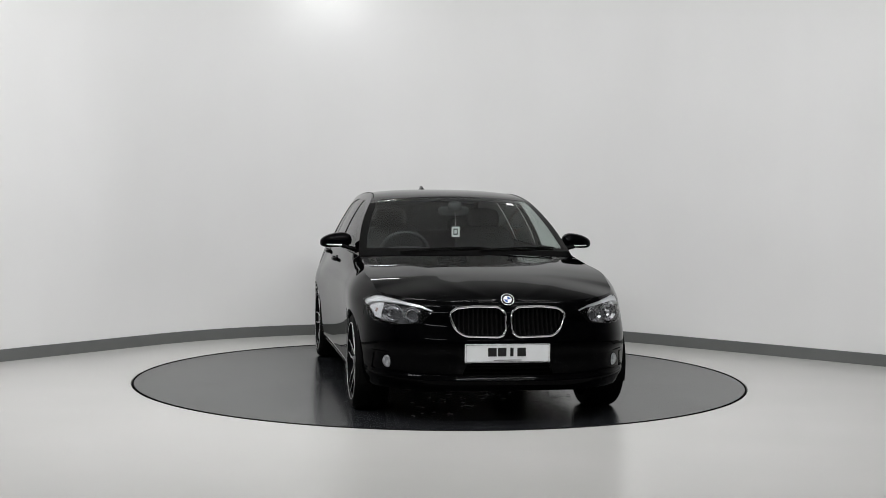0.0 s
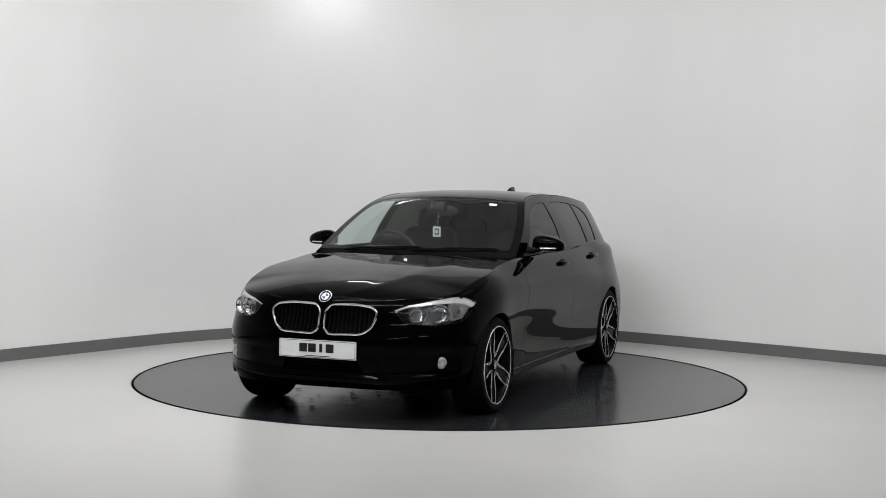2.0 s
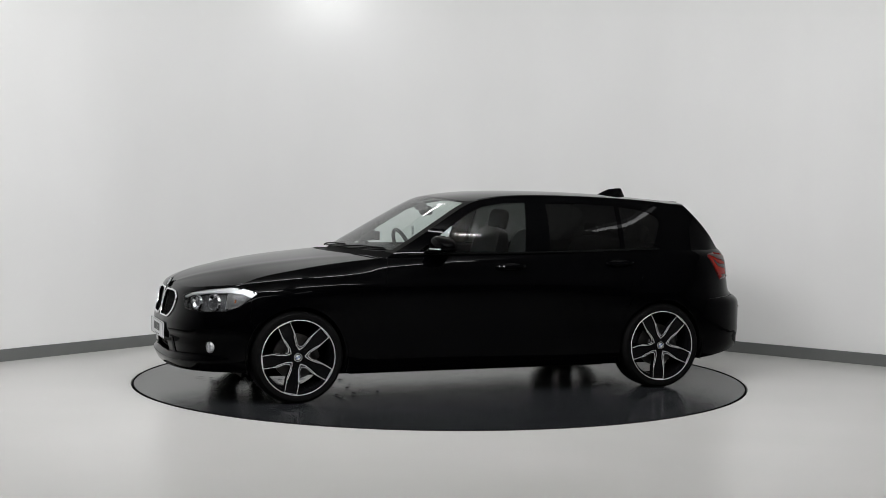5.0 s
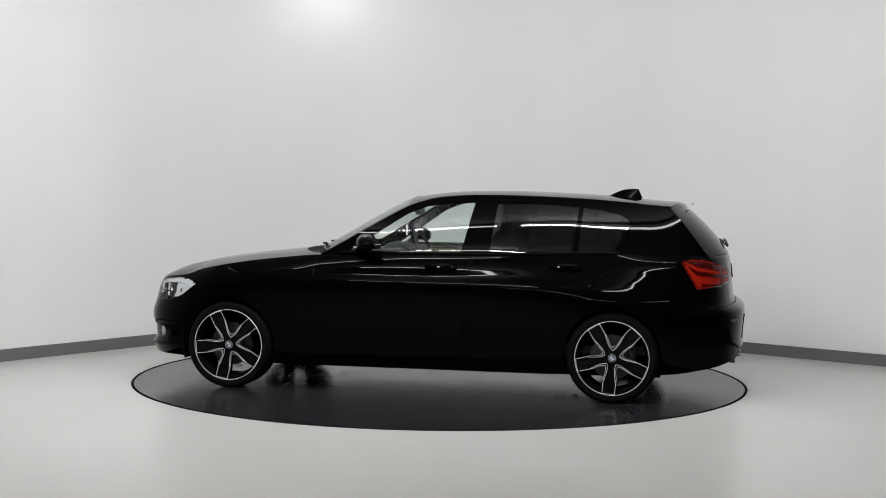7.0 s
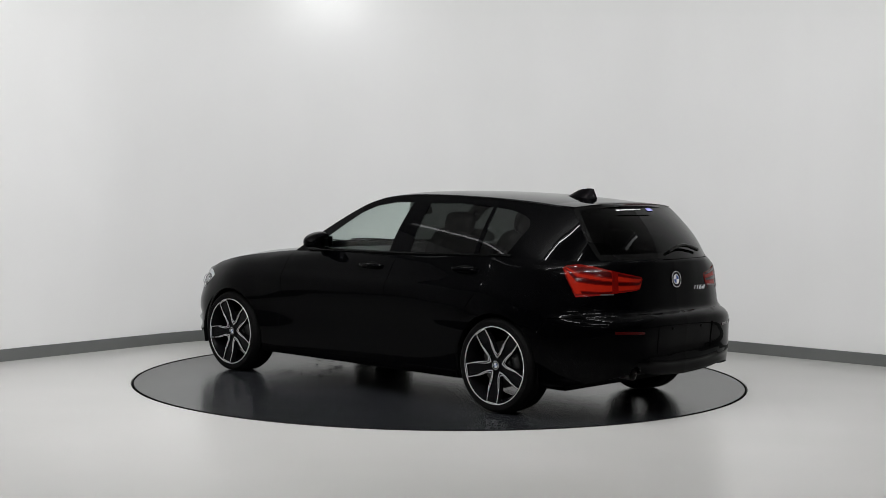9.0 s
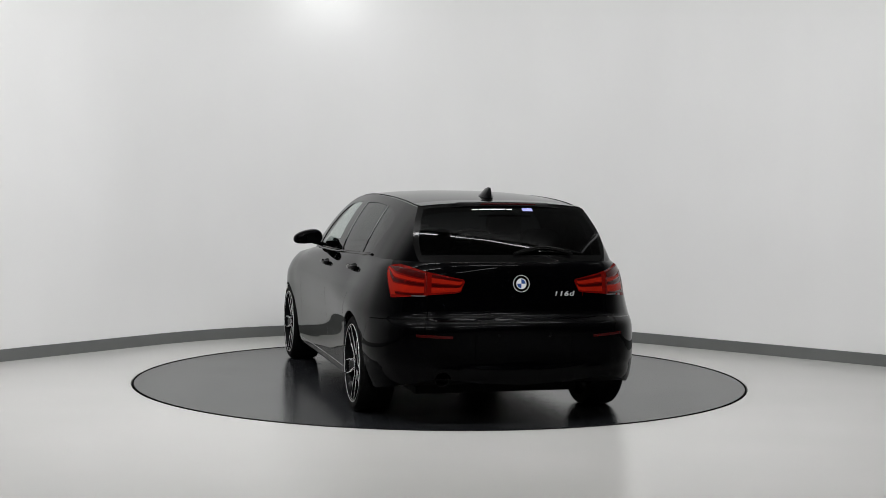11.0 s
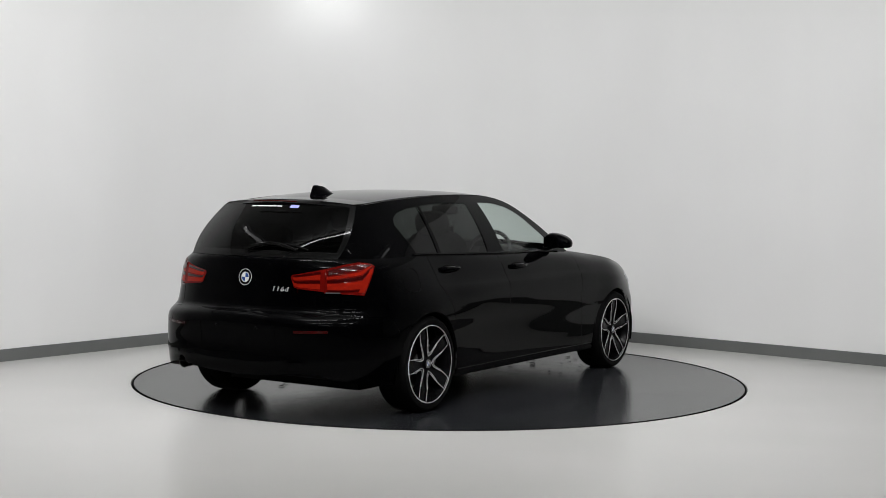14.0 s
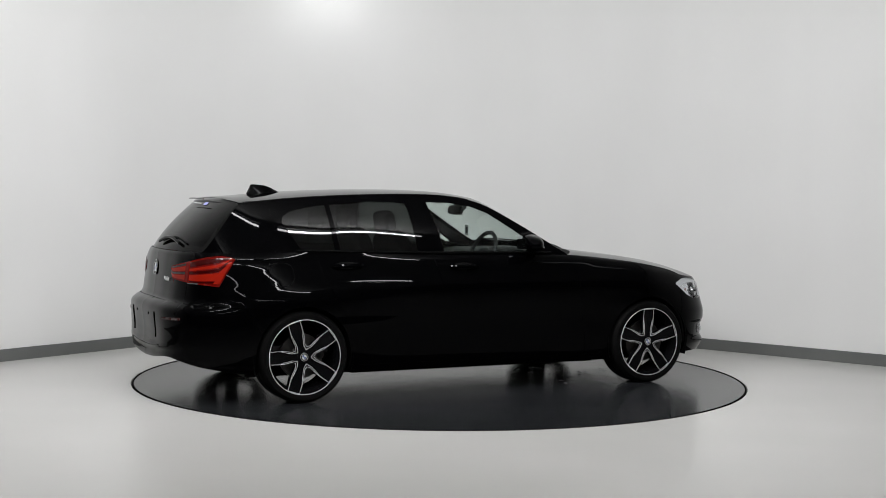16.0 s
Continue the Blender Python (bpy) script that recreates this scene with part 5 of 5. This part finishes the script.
def soft_box(cx, cy, cz, sx, sy, sz, power=0.5, tilt=0.0, seg=20):
    bm = bmesh.new()
    bmesh.ops.create_uvsphere(bm, u_segments=seg, v_segments=seg // 2 + 2, radius=1.0)
    for v in bm.verts:
        v.co = Vector([math.copysign(abs(c) ** power, c) for c in v.co])
    bmesh.ops.scale(bm, vec=(sx / 2, sy / 2, sz / 2), verts=bm.verts)
    bmesh.ops.rotate(bm, cent=(0, 0, 0), matrix=Matrix.Rotation(radians(tilt), 3, "Y"), verts=bm.verts)
    bmesh.ops.translate(bm, vec=(cx, cy, cz), verts=bm.verts)
    return bm


for y in (0.37, -0.37):
    seat = part("front_seat", soft_box(-0.12, y, 0.52, 0.56, 0.50, 0.20, 0.5), M_SEAT, car, "dark cloth front seat")
    part("backrest", soft_box(-0.46, y, 0.82, 0.16, 0.49, 0.62, 0.5, -16), M_SEAT, seat)
    part("headrest", soft_box(-0.575, y, 1.175, 0.10, 0.26, 0.17, 0.6, -10), M_SEAT, seat)
    for dy in (0.05, -0.05):
        part("headrest_post", sweep_bm([(-0.545, y + dy, 1.05), (-0.565, y + dy, 1.13)], 0.006, 6), M_CALIPER, seat)
bench = part("rear_seat", soft_box(-1.02, 0, 0.52, 0.52, 1.24, 0.18, 0.4), M_SEAT, car, "dark cloth rear bench")
part("backrest", soft_box(-1.30, 0, 0.80, 0.16, 1.24, 0.52, 0.4, -18), M_SEAT, bench)
for y in (0.36, -0.36):
    part("headrest", soft_box(-1.40, y, 1.09, 0.10, 0.27, 0.15, 0.6, -10), M_SEAT, bench)
part("dashboard", join_bm([soft_box(0.60, 0, 0.86, 0.60, 1.36, 0.20, 0.35), soft_box(0.40, -0.37, 0.935, 0.22, 0.36, 0.13, 0.6)]), M_CABIN, car)
ring = [(0.20 + 0.07 * math.sin(2 * math.pi * k / 40), -0.37 + 0.182 * math.cos(2 * math.pi * k / 40), 0.93 + 0.168 * math.sin(2 * math.pi * k / 40)) for k in range(40)]
steer = part("steering_wheel", sweep_bm(ring, 0.015, 10, True), M_CABIN, car)
part("boss", soft_box(0.215, -0.37, 0.925, 0.06, 0.17, 0.13, 0.7, 20), M_CABIN, steer)
part("spokes", join_bm([sweep_bm([(0.205, -0.19, 0.93), (0.205, -0.55, 0.93)], 0.014, 6), sweep_bm([(0.21, -0.37, 0.93), (0.14, -0.37, 0.77)], 0.014, 6)]), M_CABIN, steer)
part("rear_view_mirror", soft_box(0.165, 0, 1.255, 0.04, 0.23, 0.07, 0.5, 10), M_CABIN, car)
part("mirror_stalk", soft_box(0.205, 0, 1.290, 0.08, 0.10, 0.07, 0.6), M_CABIN, car)
drape("headlining", sheet(0.03, 0.97, 24, -0.93, 0.93, 24), roof, M_LINING, car, off=-0.035)
part("cabin_floor", box_bm(-0.5, 0, 0.34, 2.9, 1.46, 0.06, 0.01), M_CABIN, car, smooth=False)
part("parcel_shelf", box_bm(-1.62, 0, 0.93, 0.42, 1.15, 0.03, 0.008), M_CABIN, car, smooth=False)
tag = part("hanging_tag", join_bm([box_bm(0.262, 0, 1.103 + dz, 0.002, 0.060, 0.014) for dz in (0.030, -0.030)] + [box_bm(0.262, dy, 1.103, 0.002, 0.013, 0.074) for dy in (0.0235, -0.0235)]), M_WHITE, car, "white card tag hanging from the mirror", smooth=False)
part("card", box_bm(0.261, 0, 1.103, 0.001, 0.036, 0.048), M_CABIN, tag, smooth=False)
part("card_mark", box_bm(0.2635, 0, 1.103, 0.001, 0.020, 0.026), M_SILVER, tag, smooth=False)
part("string", sweep_bm([(0.262, 0, 1.14), (0.215, 0, 1.25)], 0.0012, 5), M_WHITE, tag)

# ------------------------------------------------------------------ water left on the turntable


def puddles():
    bm = bmesh.new()
    rng = random.Random(7)
    for n, (cx, cy, sx, sy, count) in enumerate(((1.0, 0.0, 0.34, 0.40, 12), (1.25, -0.25, 0.34, 0.36, 12), (0.95, 0.55, 0.24, 0.22, 7), (1.0, -0.65, 0.30, 0.26, 7), (1.72, -0.45, 0.14, 0.32, 5), (-1.1, 0.5, 0.24, 0.16, 3))):
        for k in range(count):
            x, y = cx + rng.gauss(0, sx * 0.5), cy + rng.gauss(0, sy * 0.5)
            r, squash, turn = rng.uniform(0.010, 0.022) * (2.2 if k % 4 == 0 else 1), rng.uniform(0.18, 0.5), rng.uniform(0, 3.14)
            ring = []
            ph = rng.uniform(0, 6)
            for j in range(24):
                a = 2 * math.pi * j / 24
                q = r * (1 + 0.34 * math.sin(2 * a + ph) + 0.26 * math.sin(3 * a + 2 * ph) + 0.14 * math.sin(5 * a + 3 * ph))
                u, v = q * math.cos(a), q * squash * math.sin(a)
                ring.append((x + u * math.cos(turn) - v * math.sin(turn), y + u * math.sin(turn) + v * math.cos(turn)))
            mid = bm.verts.new((x, y, 0.0062 + r * rng.choice((0.06, 0.12, 0.20, 0.30))))
            top = [bm.verts.new((x + (p[0] - x) * 0.8, y + (p[1] - y) * 0.93, 0.0062)) for p in ring]
            low = [bm.verts.new((p[0], p[1], 0.0042)) for p in ring]
            for j in range(24):
                i2 = (j + 1) % 24
                bm.faces.new((mid, top[j], top[i2]))
                bm.faces.new((top[j], low[j], low[i2], top[i2]))
    return bm


water = tagged(from_bm("water_drops", puddles(), M_WATER), "scattered drops and small puddles of water on the turntable", "water", kind="stuff")


# ------------------------------------------------------------------ what moves


def motions():
    rows_table, rows_car = [], []
    for k in range(33):
        t = k * 0.5
        turn = pose(0, 0, 0, 0, 0, TURN_0 + TURN_RATE * t)
        rows_table.append((t, turn))
        rows_car.append((t, turn @ pose(CAR_OFF[0], CAR_OFF[1], 0.0015)))
    walk(turntable, rows_table)
    walk(car, rows_car)
    walk(water, rows_car)


motions()
